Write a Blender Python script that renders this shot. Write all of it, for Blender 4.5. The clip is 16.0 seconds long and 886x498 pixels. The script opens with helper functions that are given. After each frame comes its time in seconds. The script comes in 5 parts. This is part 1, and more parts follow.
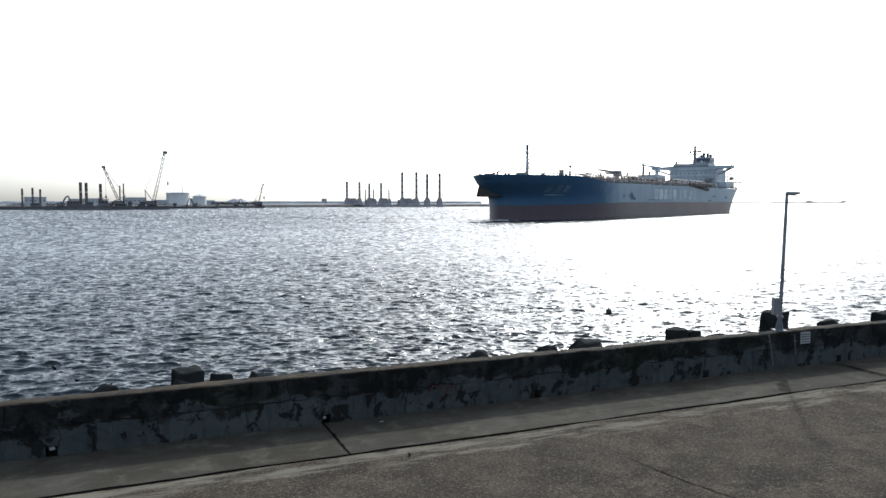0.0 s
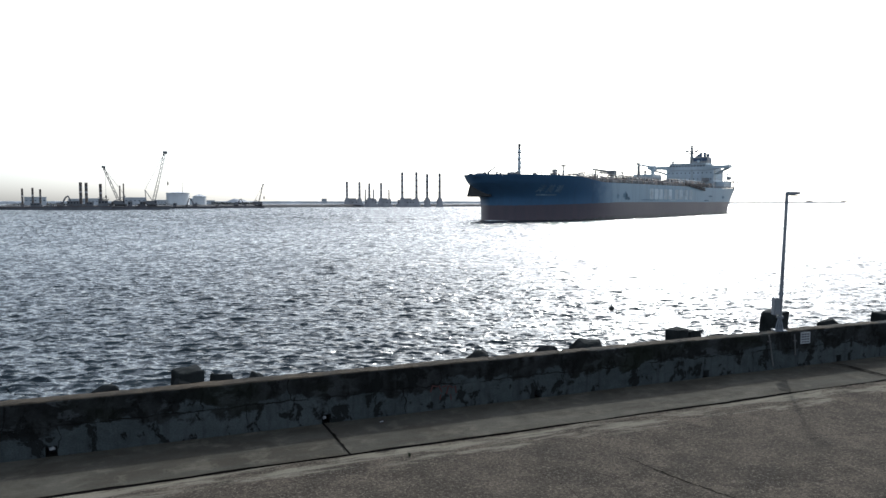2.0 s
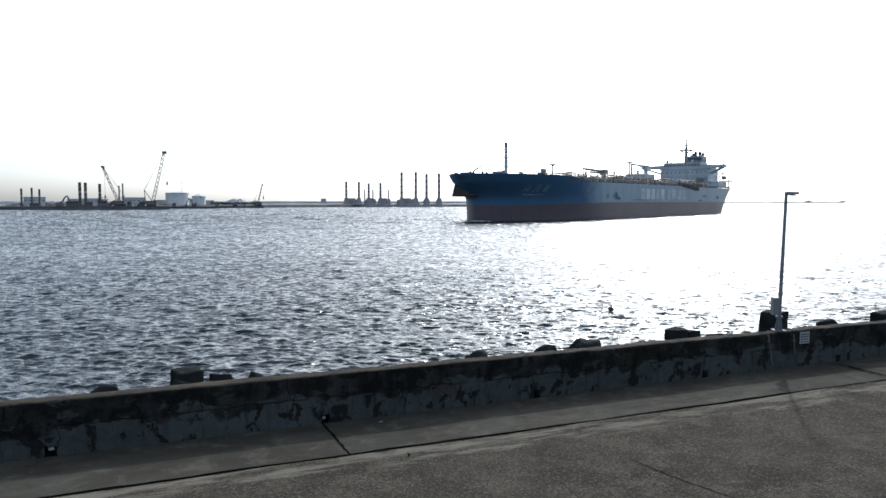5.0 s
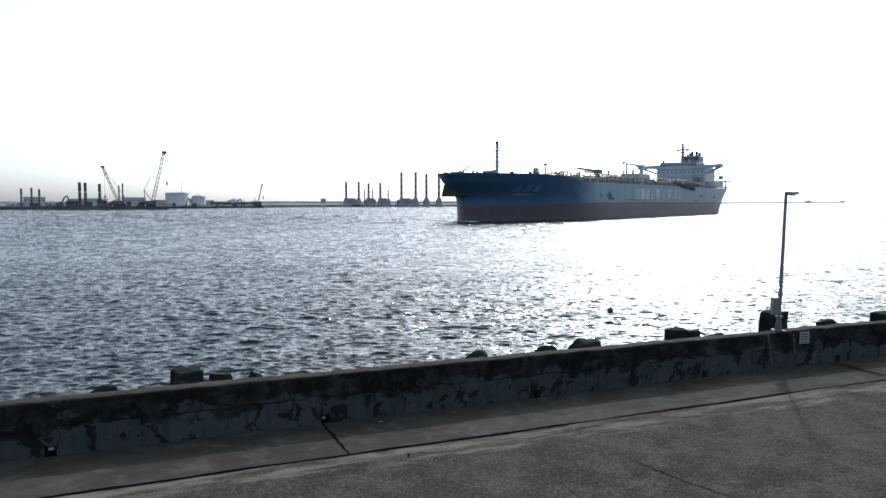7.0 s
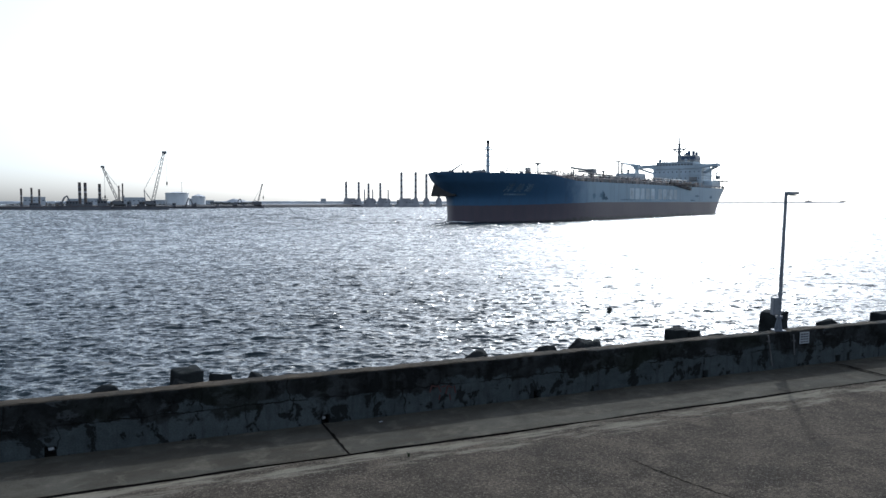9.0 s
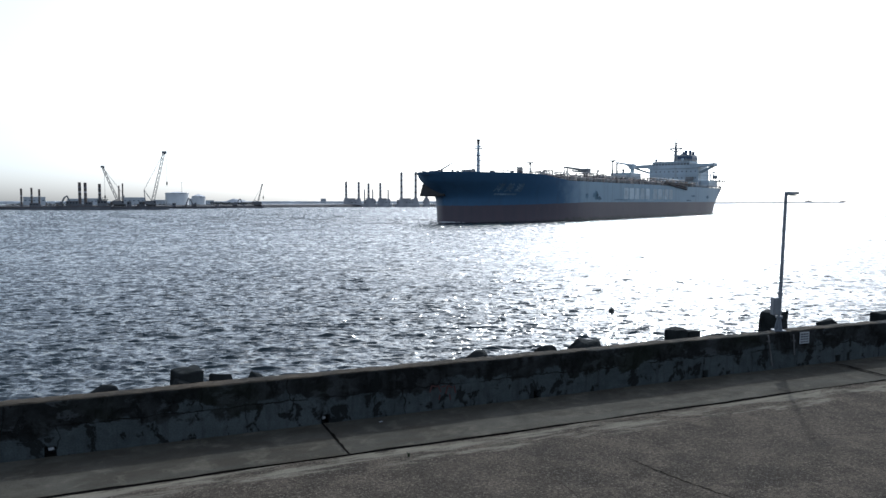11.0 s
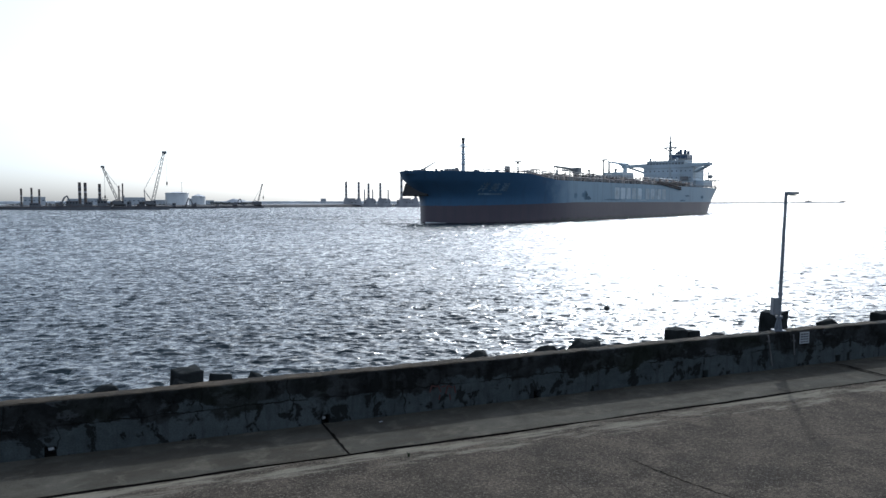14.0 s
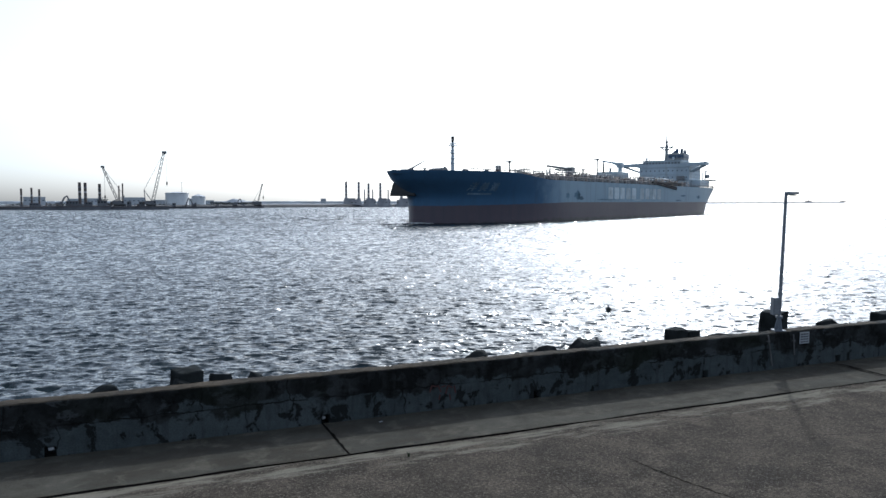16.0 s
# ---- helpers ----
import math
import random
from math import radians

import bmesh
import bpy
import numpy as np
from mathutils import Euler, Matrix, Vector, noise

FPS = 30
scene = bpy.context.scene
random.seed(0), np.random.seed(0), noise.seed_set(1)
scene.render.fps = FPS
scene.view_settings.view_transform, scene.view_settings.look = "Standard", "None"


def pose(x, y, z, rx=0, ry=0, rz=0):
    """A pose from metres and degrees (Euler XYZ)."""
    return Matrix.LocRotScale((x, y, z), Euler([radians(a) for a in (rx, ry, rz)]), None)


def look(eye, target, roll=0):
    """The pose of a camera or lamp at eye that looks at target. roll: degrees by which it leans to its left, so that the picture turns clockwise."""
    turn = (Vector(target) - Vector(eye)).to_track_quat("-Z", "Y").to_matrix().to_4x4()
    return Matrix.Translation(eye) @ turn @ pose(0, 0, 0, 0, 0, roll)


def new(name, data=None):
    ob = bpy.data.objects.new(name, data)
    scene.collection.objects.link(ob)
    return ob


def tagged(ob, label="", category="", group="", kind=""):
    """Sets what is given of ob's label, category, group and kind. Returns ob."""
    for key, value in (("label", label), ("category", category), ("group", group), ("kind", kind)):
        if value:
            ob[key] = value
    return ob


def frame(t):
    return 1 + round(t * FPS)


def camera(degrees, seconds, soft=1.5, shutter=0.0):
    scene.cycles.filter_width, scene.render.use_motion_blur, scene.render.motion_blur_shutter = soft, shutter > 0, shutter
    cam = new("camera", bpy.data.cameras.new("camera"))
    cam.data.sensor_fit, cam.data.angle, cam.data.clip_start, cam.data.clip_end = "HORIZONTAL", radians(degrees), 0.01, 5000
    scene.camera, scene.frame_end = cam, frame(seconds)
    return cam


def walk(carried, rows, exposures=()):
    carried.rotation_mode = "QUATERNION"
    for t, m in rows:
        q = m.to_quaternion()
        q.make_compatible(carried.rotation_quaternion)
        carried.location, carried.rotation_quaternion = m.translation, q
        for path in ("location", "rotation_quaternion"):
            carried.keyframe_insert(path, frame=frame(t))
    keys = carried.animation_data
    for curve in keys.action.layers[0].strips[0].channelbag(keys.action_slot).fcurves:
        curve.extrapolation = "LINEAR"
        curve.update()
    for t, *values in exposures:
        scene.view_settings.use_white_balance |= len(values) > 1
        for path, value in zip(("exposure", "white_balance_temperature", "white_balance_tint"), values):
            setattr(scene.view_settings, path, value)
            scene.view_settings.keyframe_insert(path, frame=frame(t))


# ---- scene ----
# ---- camera ----
EYE = (0.0, 0.0, 4.0)
SEA = -2.05
cam = camera(62.2, 16.0, soft=1.5)


def view(turn):
    return pose(*EYE, 90 - 3.686, 0, turn)


walk(cam, [(0.0, view(0.0)), (2.5, view(0.0)), (6.0, view(-0.06)), (16.0, view(-0.06))],
     exposures=[(0.0, 0.64, 6000, 6), (2.5, 0.59, 5950, 6), (6.0, 0.45, 5760, 6), (10.0, 0.41, 5660, 6), (16.0, 0.40, 5640, 6)])

# ---- world and sun ----
SUN_AZ, SUN_EL = radians(20.0), radians(34.5)
world = bpy.data.worlds.new("sky")
scene.world = world
world.use_nodes = True
wn = world.node_tree
sky = wn.nodes.new("ShaderNodeTexSky")
sky.sky_type = "NISHITA"
sky.sun_disc = False
sky.sun_elevation, sky.sun_rotation = SUN_EL, SUN_AZ
sky.air_density, sky.dust_density, sky.ozone_density = 0.8, 2.5, 1.0
haze = wn.nodes.new("ShaderNodeHueSaturation")      # whitish sea haze
haze.inputs["Saturation"].default_value = 0.42
wn.links.new(sky.outputs[0], haze.inputs["Color"])
wn.links.new(haze.outputs[0], wn.nodes["Background"].inputs[0])
wn.nodes["Background"].inputs[1].default_value = 0.158

sun_data = bpy.data.lights.new("sun", "SUN")
sun_data.energy, sun_data.angle, sun_data.color = 1.8, radians(1.6), (1.0, 0.95, 0.87)
sun = new("sun", sun_data)
to_sun = Vector((math.sin(SUN_AZ) * math.cos(SUN_EL), math.cos(SUN_AZ) * math.cos(SUN_EL), math.sin(SUN_EL)))
sun.matrix_world = look(to_sun * 100, (0, 0, 0))


# ---- materials ----
class Mat:
    """A principled material with short ways to its nodes."""

    def __init__(self, name, rough=0.7, metal=0.0, spec=0.5):
        self.m = bpy.data.materials.new(name)
        self.m.use_nodes = True
        self.nt = self.m.node_tree
        self.p = self.nt.nodes["Principled BSDF"]
        self.p.inputs["Roughness"].default_value = rough
        self.p.inputs["Metallic"].default_value = metal
        self.p.inputs["Specular IOR Level"].default_value = spec
        self.co = self.nt.nodes.new("ShaderNodeTexCoord").outputs["Object"]
        self.geo = self.nt.nodes.new("ShaderNodeNewGeometry")

    def node(self, kind, **inputs):
        n = self.nt.nodes.new(kind)
        for k, v in inputs.items():
            self.put(n, k.replace("_", " "), v)
        return n

    def put(self, n, k, v):
        s = n.inputs[int(k[1:])] if k[0] == "i" and k[1:].isdigit() else n.inputs[k]
        if isinstance(v, bpy.types.NodeSocket):
            self.nt.links.new(v, s)
        else:
            s.default_value = v

    def scaled(self, sx, sy, sz):
        return self.node("ShaderNodeMapping", Vector=self.co, Scale=(sx, sy, sz)).outputs[0]

    def noise(self, scale, detail=4.0, vec=None, rough=0.55, distort=0.0):
        return self.node("ShaderNodeTexNoise", Vector=vec or self.co, Scale=scale, Detail=detail, Roughness=rough, Distortion=distort).outputs["Fac"]

    def ramp(self, fac, a, b, lo=0.0, hi=1.0):
        return self.node("ShaderNodeMapRange", i0=fac, i1=a, i2=b, i3=lo, i4=hi).outputs[0]

    def math(self, op, a, b=0.0):
        n = self.node("ShaderNodeMath", i0=a, i1=b)
        n.operation = op
        return n.outputs[0]

    def mix(self, fac, a, b):
        n = self.nt.nodes.new("ShaderNodeMix")
        n.data_type = "RGBA"
        for i, v in ((0, fac), (6, a), (7, b)):
            if isinstance(v, bpy.types.NodeSocket):
                self.nt.links.new(v, n.inputs[i])
            else:
                n.inputs[i].default_value = v if i == 0 else (*v, 1.0)
        return n.outputs[2]

    def axis(self, i, vec=None):
        return self.node("ShaderNodeSeparateXYZ", Vector=vec or self.co).outputs[i]

    def color(self, c):
        if isinstance(c, bpy.types.NodeSocket):
            self.nt.links.new(c, self.p.inputs["Base Color"])
        else:
            self.p.inputs["Base Color"].default_value = (*c, 1.0)
        return self

    def rough(self, r):
        self.put(self.p, "Roughness", r)
        return self

    def bump(self, h, strength=0.5, dist=0.02):
        n = self.node("ShaderNodeBump", Height=h, Strength=strength, Distance=dist)
        self.nt.links.new(n.outputs[0], self.p.inputs["Normal"])
        return self


def worn(name, c, rough=0.6, metal=0.0, scale=1.0, amount=0.35, rust=None, spec=0.4):
    """Painted or bare surface with grain, dirt and, where given, rust streaks."""
    m = Mat(name, rough, metal, spec)
    big, fine = m.noise(0.35 * scale, 5), m.noise(9 * scale, 5)
    dark = tuple(v * (1 - amount) for v in c)
    lite = tuple(min(1, v * (1 + amount * 0.5)) for v in c)
    col = m.mix(m.ramp(big, 0.35, 0.65), dark, lite)
    col = m.mix(m.ramp(fine, 0.3, 0.7, 0, 0.3), col, dark)
    if rust:
        st = m.noise(1.0, 5, m.scaled(1.3 * scale, 1.3 * scale, 0.12 * scale))
        col = m.mix(m.ramp(st, 0.58, 0.72, 0, 0.55), col, rust)
    m.color(col)
    m.rough(m.ramp(fine, 0.3, 0.7, rough * 0.85, min(1, rough * 1.15)))
    m.bump(fine, 0.25, 0.02 / scale)
    return m.m


def make_wall_material():
    m = Mat("stained_sea_wall", 0.95, spec=0.08)
    x, z = m.axis(0), m.axis(2)
    wob = m.noise(1.1, 6, m.scaled(1, 1, 1.2), 0.65)
    blot = m.noise(2.2, 7, m.scaled(1, 1, 1.3), 0.7, 0.4)
    streak = m.noise(1.0, 5, m.scaled(6, 6, 0.8), 0.6)
    grain = m.noise(42, 5, None, 0.7)
    bend = m.node("ShaderNodeTexNoise", Vector=m.co, Scale=2.4, Detail=6.0, Roughness=0.65)
    sway = m.node("ShaderNodeVectorMath", i0=m.node("ShaderNodeVectorMath", i0=bend.outputs["Color"], i1=(0.5, 0.5, 0.5)).outputs[0], i1=(0.34, 0.34, 0.2))
    sway.inputs[0].links[0].from_node.operation = "SUBTRACT"
    sway.operation = "MULTIPLY"
    q = m.node("ShaderNodeVectorMath", i0=m.co, i1=sway.outputs[0]).outputs[0]
    # rendered blocks in two courses, joints opened as ragged cracks
    qx, qz = m.axis(0, q), m.axis(2, q)
    flat = m.node("ShaderNodeCombineXYZ", X=qx, Y=m.math("ADD", qz, 0.02)).outputs[0]
    br = m.node("ShaderNodeTexBrick", Vector=flat, Scale=1.0, Color1=(0, 0, 0, 1), Color2=(1, 1, 1, 1), Mortar=(0.5, 0.5, 0.5, 1))
    br.inputs["Mortar Size"].default_value = 0.011
    br.inputs["Mortar Smooth"].default_value = 0.3
    br.inputs["Brick Width"].default_value = 1.45
    br.inputs["Row Height"].default_value = 0.5
    tone = m.node("ShaderNodeSeparateColor", Color=br.outputs["Color"]).outputs[0]
    crack = m.math("MULTIPLY", br.outputs["Fac"], m.ramp(m.noise(1.7, 4), 0.40, 0.56))
    edge = m.math("ADD", z, m.math("ADD", m.ramp(wob, 0.25, 0.75, -0.36, 0.36), m.ramp(tone, 0, 1, -0.10, 0.10)))
    upper = m.ramp(edge, 0.40, 0.47)
    pale = m.mix(m.ramp(blot, 0.35, 0.7), (0.040, 0.050, 0.053), (0.070, 0.083, 0.087))
    pale = m.mix(m.math("MULTIPLY", tone, 0.45), pale, (0.088, 0.102, 0.106))
    pale = m.mix(m.ramp(streak, 0.5, 0.66, 0.0, 0.5), pale, (0.026, 0.029, 0.031))
    up = m.mix(m.ramp(m.noise(1.6, 6, None, 0.65), 0.38, 0.6), (0.010, 0.011, 0.0115), (0.033, 0.036, 0.037))
    up = m.mix(m.math("MULTIPLY", m.ramp(blot, 0.46, 0.58), m.ramp(streak, 0.34, 0.56)), up, (0.0065, 0.007, 0.0065))
    patch = m.math("MULTIPLY", m.ramp(m.noise(2.0, 5, m.scaled(0.8, 1, 1.5), 0.62, 0.2), 0.56, 0.62), m.ramp(m.noise(0.35, 3), 0.42, 0.58))
    up = m.mix(m.math("MULTIPLY", patch, 0.85), up, (0.060, 0.066, 0.070))
    col = m.mix(upper, pale, up)
    chip = m.ramp(m.noise(2.7, 6, m.scaled(1, 1, 0.8), 0.68, 0.4), 0.555, 0.585)
    col = m.mix(m.math("MULTIPLY", chip, 0.85), col, (0.008, 0.009, 0.009))
    col = m.mix(m.math("MULTIPLY", crack, 0.9), col, (0.006, 0.006, 0.006))
    moss = m.math("MULTIPLY", m.ramp(m.noise(0.5, 4), 0.52, 0.68), upper)
    col = m.mix(m.math("MULTIPLY", moss, 0.5), col, (0.013, 0.018, 0.010))
    col = m.mix(m.ramp(grain, 0.35, 0.7, 0, 0.45), col, (0.009, 0.010, 0.0105))
    # worn, lichen-brown top surface
    top = m.ramp(z, 0.868, 0.88)
    tan = m.mix(m.ramp(m.noise(1.3, 7, None, 0.7), 0.35, 0.65), (0.020, 0.019, 0.017), (0.085, 0.068, 0.05))
    col = m.mix(top, col, m.mix(m.ramp(grain, 0.4, 0.65, 0, 0.6), tan, (0.03, 0.027, 0.022)))
    m.color(col)
    hgt = m.math("ADD", m.math("ADD", m.math("MULTIPLY", upper, -0.7), m.math("MULTIPLY", m.math("ADD", chip, crack), -0.9)), m.math("ADD", m.math("MULTIPLY", blot, 0.9), m.math("MULTIPLY", grain, 0.35)))
    m.bump(hgt, 0.9, 0.03)
    return m.m


def make_apron_material():
    m = Mat("apron_concrete", 0.95, spec=0.05)
    big, mid, fine = m.noise(0.28, 5, None, 0.6), m.noise(1.9, 8, None, 0.72, 0.3), m.noise(45, 6, None, 0.8)
    along = m.noise(1.0, 8, m.scaled(0.6, 1.9, 1), 0.72, 0.3)
    col = m.mix(m.ramp(big, 0.38, 0.62), (0.050, 0.049, 0.042), (0.085, 0.081, 0.068))
    col = m.mix(m.ramp(along, 0.42, 0.62, 0, 0.75), col, (0.0456, 0.0406, 0.0322))
    col = m.mix(m.ramp(mid, 0.52, 0.68, 0, 0.6), col, (0.135, 0.125, 0.102))
    col = m.mix(m.ramp(mid, 0.46, 0.34, 0, 0.7), col, (0.0424, 0.0396, 0.0322))
    col = m.mix(m.ramp(fine, 0.5, 0.66, 0, 0.55), col, (0.0318, 0.0277, 0.0221))
    m.color(col).rough(m.ramp(mid, 0.3, 0.7, 0.85, 1.0))
    m.bump(m.math("ADD", fine, m.math("MULTIPLY", mid, 2.5)), 0.7, 0.015)
    return m.m


def make_road_material():
    m = Mat("weathered_exposed_aggregate_paving", 1.0, spec=0.04)
    n = m.math("MULTIPLY", m.axis(1), -1.0)
    big, mid, fine = m.noise(0.3, 6, None, 0.66), m.noise(1.5, 8, None, 0.72, 0.3), m.noise(20, 8, None, 0.9)
    stones = m.node("ShaderNodeTexVoronoi", Vector=m.co, Scale=48.0)
    col = m.mix(m.ramp(big, 0.4, 0.6), (0.0414, 0.0361, 0.0287), (0.0771, 0.0655, 0.0519))
    col = m.mix(m.ramp(mid, 0.45, 0.6, 0, 0.8), col, (0.1076, 0.0897, 0.0711))
    tone = m.node("ShaderNodeSeparateColor", Color=stones.outputs["Color"]).outputs[0]
    col = m.mix(m.ramp(tone, 0.1, 0.9, 0.0, 0.55), col, (0.0345, 0.0307, 0.0272))
    col = m.mix(m.math("MULTIPLY", m.ramp(tone, 0.86, 0.97), 0.35), col, (0.3157, 0.2727, 0.2269))
    col = m.mix(m.ramp(fine, 0.5, 0.6, 0.0, 0.95), col, (0.0236, 0.0215, 0.0191))
    col = m.mix(m.ramp(fine, 0.47, 0.36, 0.0, 0.6), col, (0.1737, 0.1498, 0.1230))
    col = m.mix(m.ramp(m.noise(0.75, 7, None, 0.7, 0.4), 0.5, 0.36, 0.0, 0.3), col, (0.0254, 0.0242, 0.0230))
    # pale worn mortar strip beside the apron
    wob = m.noise(0.8, 7, m.scaled(0.6, 1.6, 1), 0.7)
    edge = m.math("ADD", n, m.ramp(wob, 0.25, 0.75, -0.62, 0.62))
    strip = m.math("MULTIPLY", m.ramp(edge, 2.22, 2.42, 1, 0), m.ramp(edge, 1.5, 1.62))
    patch = m.ramp(m.noise(1.6, 8, m.scaled(0.4, 2.2, 1), 0.75, 0.4), 0.44, 0.56)
    col = m.mix(m.math("MULTIPLY", strip, m.ramp(patch, 0, 1, 0.0, 0.9)), col, m.mix(mid, (0.100, 0.094, 0.076), (0.225, 0.208, 0.170)))
    m.color(col)
    m.bump(m.math("ADD", m.math("ADD", stones.outputs["Distance"], fine), m.math("MULTIPLY", mid, 2.0)), 0.7, 0.012)
    return m.m


def make_water_material():
    m = Mat("choppy_harbour_water", 0.11)
    m.p.inputs["IOR"].default_value = 1.33
    m.color(m.mix(m.noise(0.02, 3), (0.010, 0.019, 0.025), (0.014, 0.026, 0.032)))
    y = m.axis(1)
    out = m.ramp(y, 20, 160, 0.08, 0.6)          # steep fronts face the shore, more so out in the channel
    tilt = m.geo.outputs["Normal"]
    # wavelets at several sizes: scale, squeeze along x and y, steepness, detail, from and to where they grow
    for scale, sx, sy, amount, detail, a, b, lo in ((0.10, 0.7, 1.0, 0.35, 2, 0, 1, 1), (1.1, 0.55, 1.0, 0.45, 3, 0, 1, 1), (2.8, 0.45, 1.0, 1.35, 3, 0, 1, 1), (7.0, 0.5, 0.75, 1.3, 3, 0, 1, 1),
                                                     (1.2, 0.5, 0.32, 1.5, 2, 30, 100, 0), (1.0, 0.3, 0.075, 1.5, 2, 100, 260, 0)):
        t = m.node("ShaderNodeTexNoise", Vector=m.scaled(sx, sy, 1.0), Scale=scale, Detail=float(detail), Roughness=0.6, Distortion=0.25)
        c = m.node("ShaderNodeSeparateColor", Color=t.outputs["Color"])
        dx = m.math("MULTIPLY", m.math("SUBTRACT", c.outputs[0], 0.5), amount)
        dy = m.math("MULTIPLY", m.math("SUBTRACT", c.outputs[1], 0.5), amount)
        front = m.math("MULTIPLY", m.math("ABSOLUTE", dy), -1.0)
        dy = m.math("ADD", m.math("MULTIPLY", dy, m.math("SUBTRACT", 1.0, out)), m.math("MULTIPLY", front, out))
        if b > 1:
            g = m.ramp(y, a, b, lo, 1.0)
            dx, dy = m.math("MULTIPLY", dx, g), m.math("MULTIPLY", dy, g)
        step = m.node("ShaderNodeCombineXYZ", X=dx, Y=dy)
        tilt = m.node("ShaderNodeVectorMath", i0=tilt, i1=step.outputs[0]).outputs[0]
    n = m.node("ShaderNodeVectorMath", i0=tilt)
    n.operation = "NORMALIZE"
    m.nt.links.new(n.outputs[0], m.p.inputs["Normal"])
    return m.m


WALL, APRON, ROAD, WATER = make_wall_material(), make_apron_material(), make_road_material(), make_water_material()
ROCK = worn("dark_wet_rock", (0.030, 0.034, 0.035), 0.95, scale=2.6, amount=0.7, spec=0.03)
GALV = worn("galvanised_steel", (0.17, 0.19, 0.22), 0.5, 0.4, scale=3.0)
BOXM = worn("grey_painted_box", (0.17, 0.185, 0.205), 0.55, scale=3.0)
BLACK = worn("black_rubber", (0.02, 0.02, 0.021), 0.6, scale=3.0)
DARKGAP = worn("dirt_in_joints", (0.008, 0.0075, 0.007), 1.0, scale=4.0, spec=0.02)


# ---- mesh helpers ----
def mesh_of(name, bm, material, smooth=False):
    me = bpy.data.meshes.new(name)
    bmesh.ops.recalc_face_normals(bm, faces=bm.faces)
    if smooth:
        for f in bm.faces:
            f.smooth = True
    bm.to_mesh(me)
    bm.free()
    for mt in (material if isinstance(material, (list, tuple)) else [material]):
        me.materials.append(mt)
    return me


def part(name, bm, material, parent, label="", smooth=False):
    ob = new(name, mesh_of(name, bm, material, smooth))
    if parent is not None:
        ob.parent = parent
    if label:
        ob["label"] = label
    return ob


def thing(name, m, label, category, group="", kind=""):
    ob = new(name)
    ob.empty_display_size = 0.2
    ob.matrix_world = m
    return tagged(ob, label, category, group, kind)


def box(bm, x0, x1, y0, y1, z0, z1, bevel=0.0):
    vs = [bm.verts.new((x, y, z)) for x in (x0, x1) for y in (y0, y1) for z in (z0, z1)]
    fs = [bm.faces.new([vs[i] for i in f]) for f in ((0, 1, 3, 2), (4, 6, 7, 5), (0, 4, 5, 1), (2, 3, 7, 6), (0, 2, 6, 4), (1, 5, 7, 3))]
    if bevel:
        es = list({e for f in fs for e in f.edges})
        bmesh.ops.bevel(bm, geom=es, offset=bevel, segments=2, affect="EDGES", profile=0.6)
    return bm


def bx(*a, **k):
    return box(bmesh.new(), *a, **k)


def tube(bm, a, b, r0, r1=None, n=10, cap=True):
    a, b = Vector(a), Vector(b)
    r1 = r0 if r1 is None else r1
    q = (b - a).to_track_quat("Z", "Y")
    rings = []
    for p, r in ((a, r0), (b, r1)):
        rings.append([bm.verts.new(p + q @ Vector((r * math.cos(i * math.tau / n), r * math.sin(i * math.tau / n), 0))) for i in range(n)])
    for i in range(n):
        bm.faces.new((rings[0][i], rings[0][(i + 1) % n], rings[1][(i + 1) % n], rings[1][i]))
    if cap:
        bm.faces.new(rings[0][::-1])
        bm.faces.new(rings[1])
    return bm


def tb(*a, **k):
    return tube(bmesh.new(), *a, **k)


def prism(bm, pts, z0, z1):
    """A flat outline raised from z0 to z1."""
    lo = [bm.verts.new((x, y, z0)) for x, y in pts]
    hi = [bm.verts.new((x, y, z1)) for x, y in pts]
    n = len(pts)
    for i in range(n):
        bm.faces.new((lo[i], lo[(i + 1) % n], hi[(i + 1) % n], hi[i]))
    bm.faces.new(lo[::-1])
    bm.faces.new(hi)
    return bm


def grid_mesh(name, P, material, smooth=True):
    """A sheet from an array of points, rows by columns."""
    r, c = P.shape[:2]
    idx = np.arange(r * c, dtype=np.int32).reshape(r, c)
    quads = np.stack([idx[:-1, :-1], idx[:-1, 1:], idx[1:, 1:], idx[1:, :-1]], -1).reshape(-1)
    me = bpy.data.meshes.new(name)
    me.vertices.add(r * c)
    me.vertices.foreach_set("co", P.reshape(-1).astype(np.float32))
    nq = (r - 1) * (c - 1)
    me.loops.add(nq * 4)
    me.loops.foreach_set("vertex_index", quads)
    me.polygons.add(nq)
    me.polygons.foreach_set("loop_start", np.arange(nq, dtype=np.int32) * 4)
    me.polygons.foreach_set("use_smooth", np.full(nq, smooth))
    me.update(calc_edges=True)
    me.validate()
    me.materials.append(material)
    return me


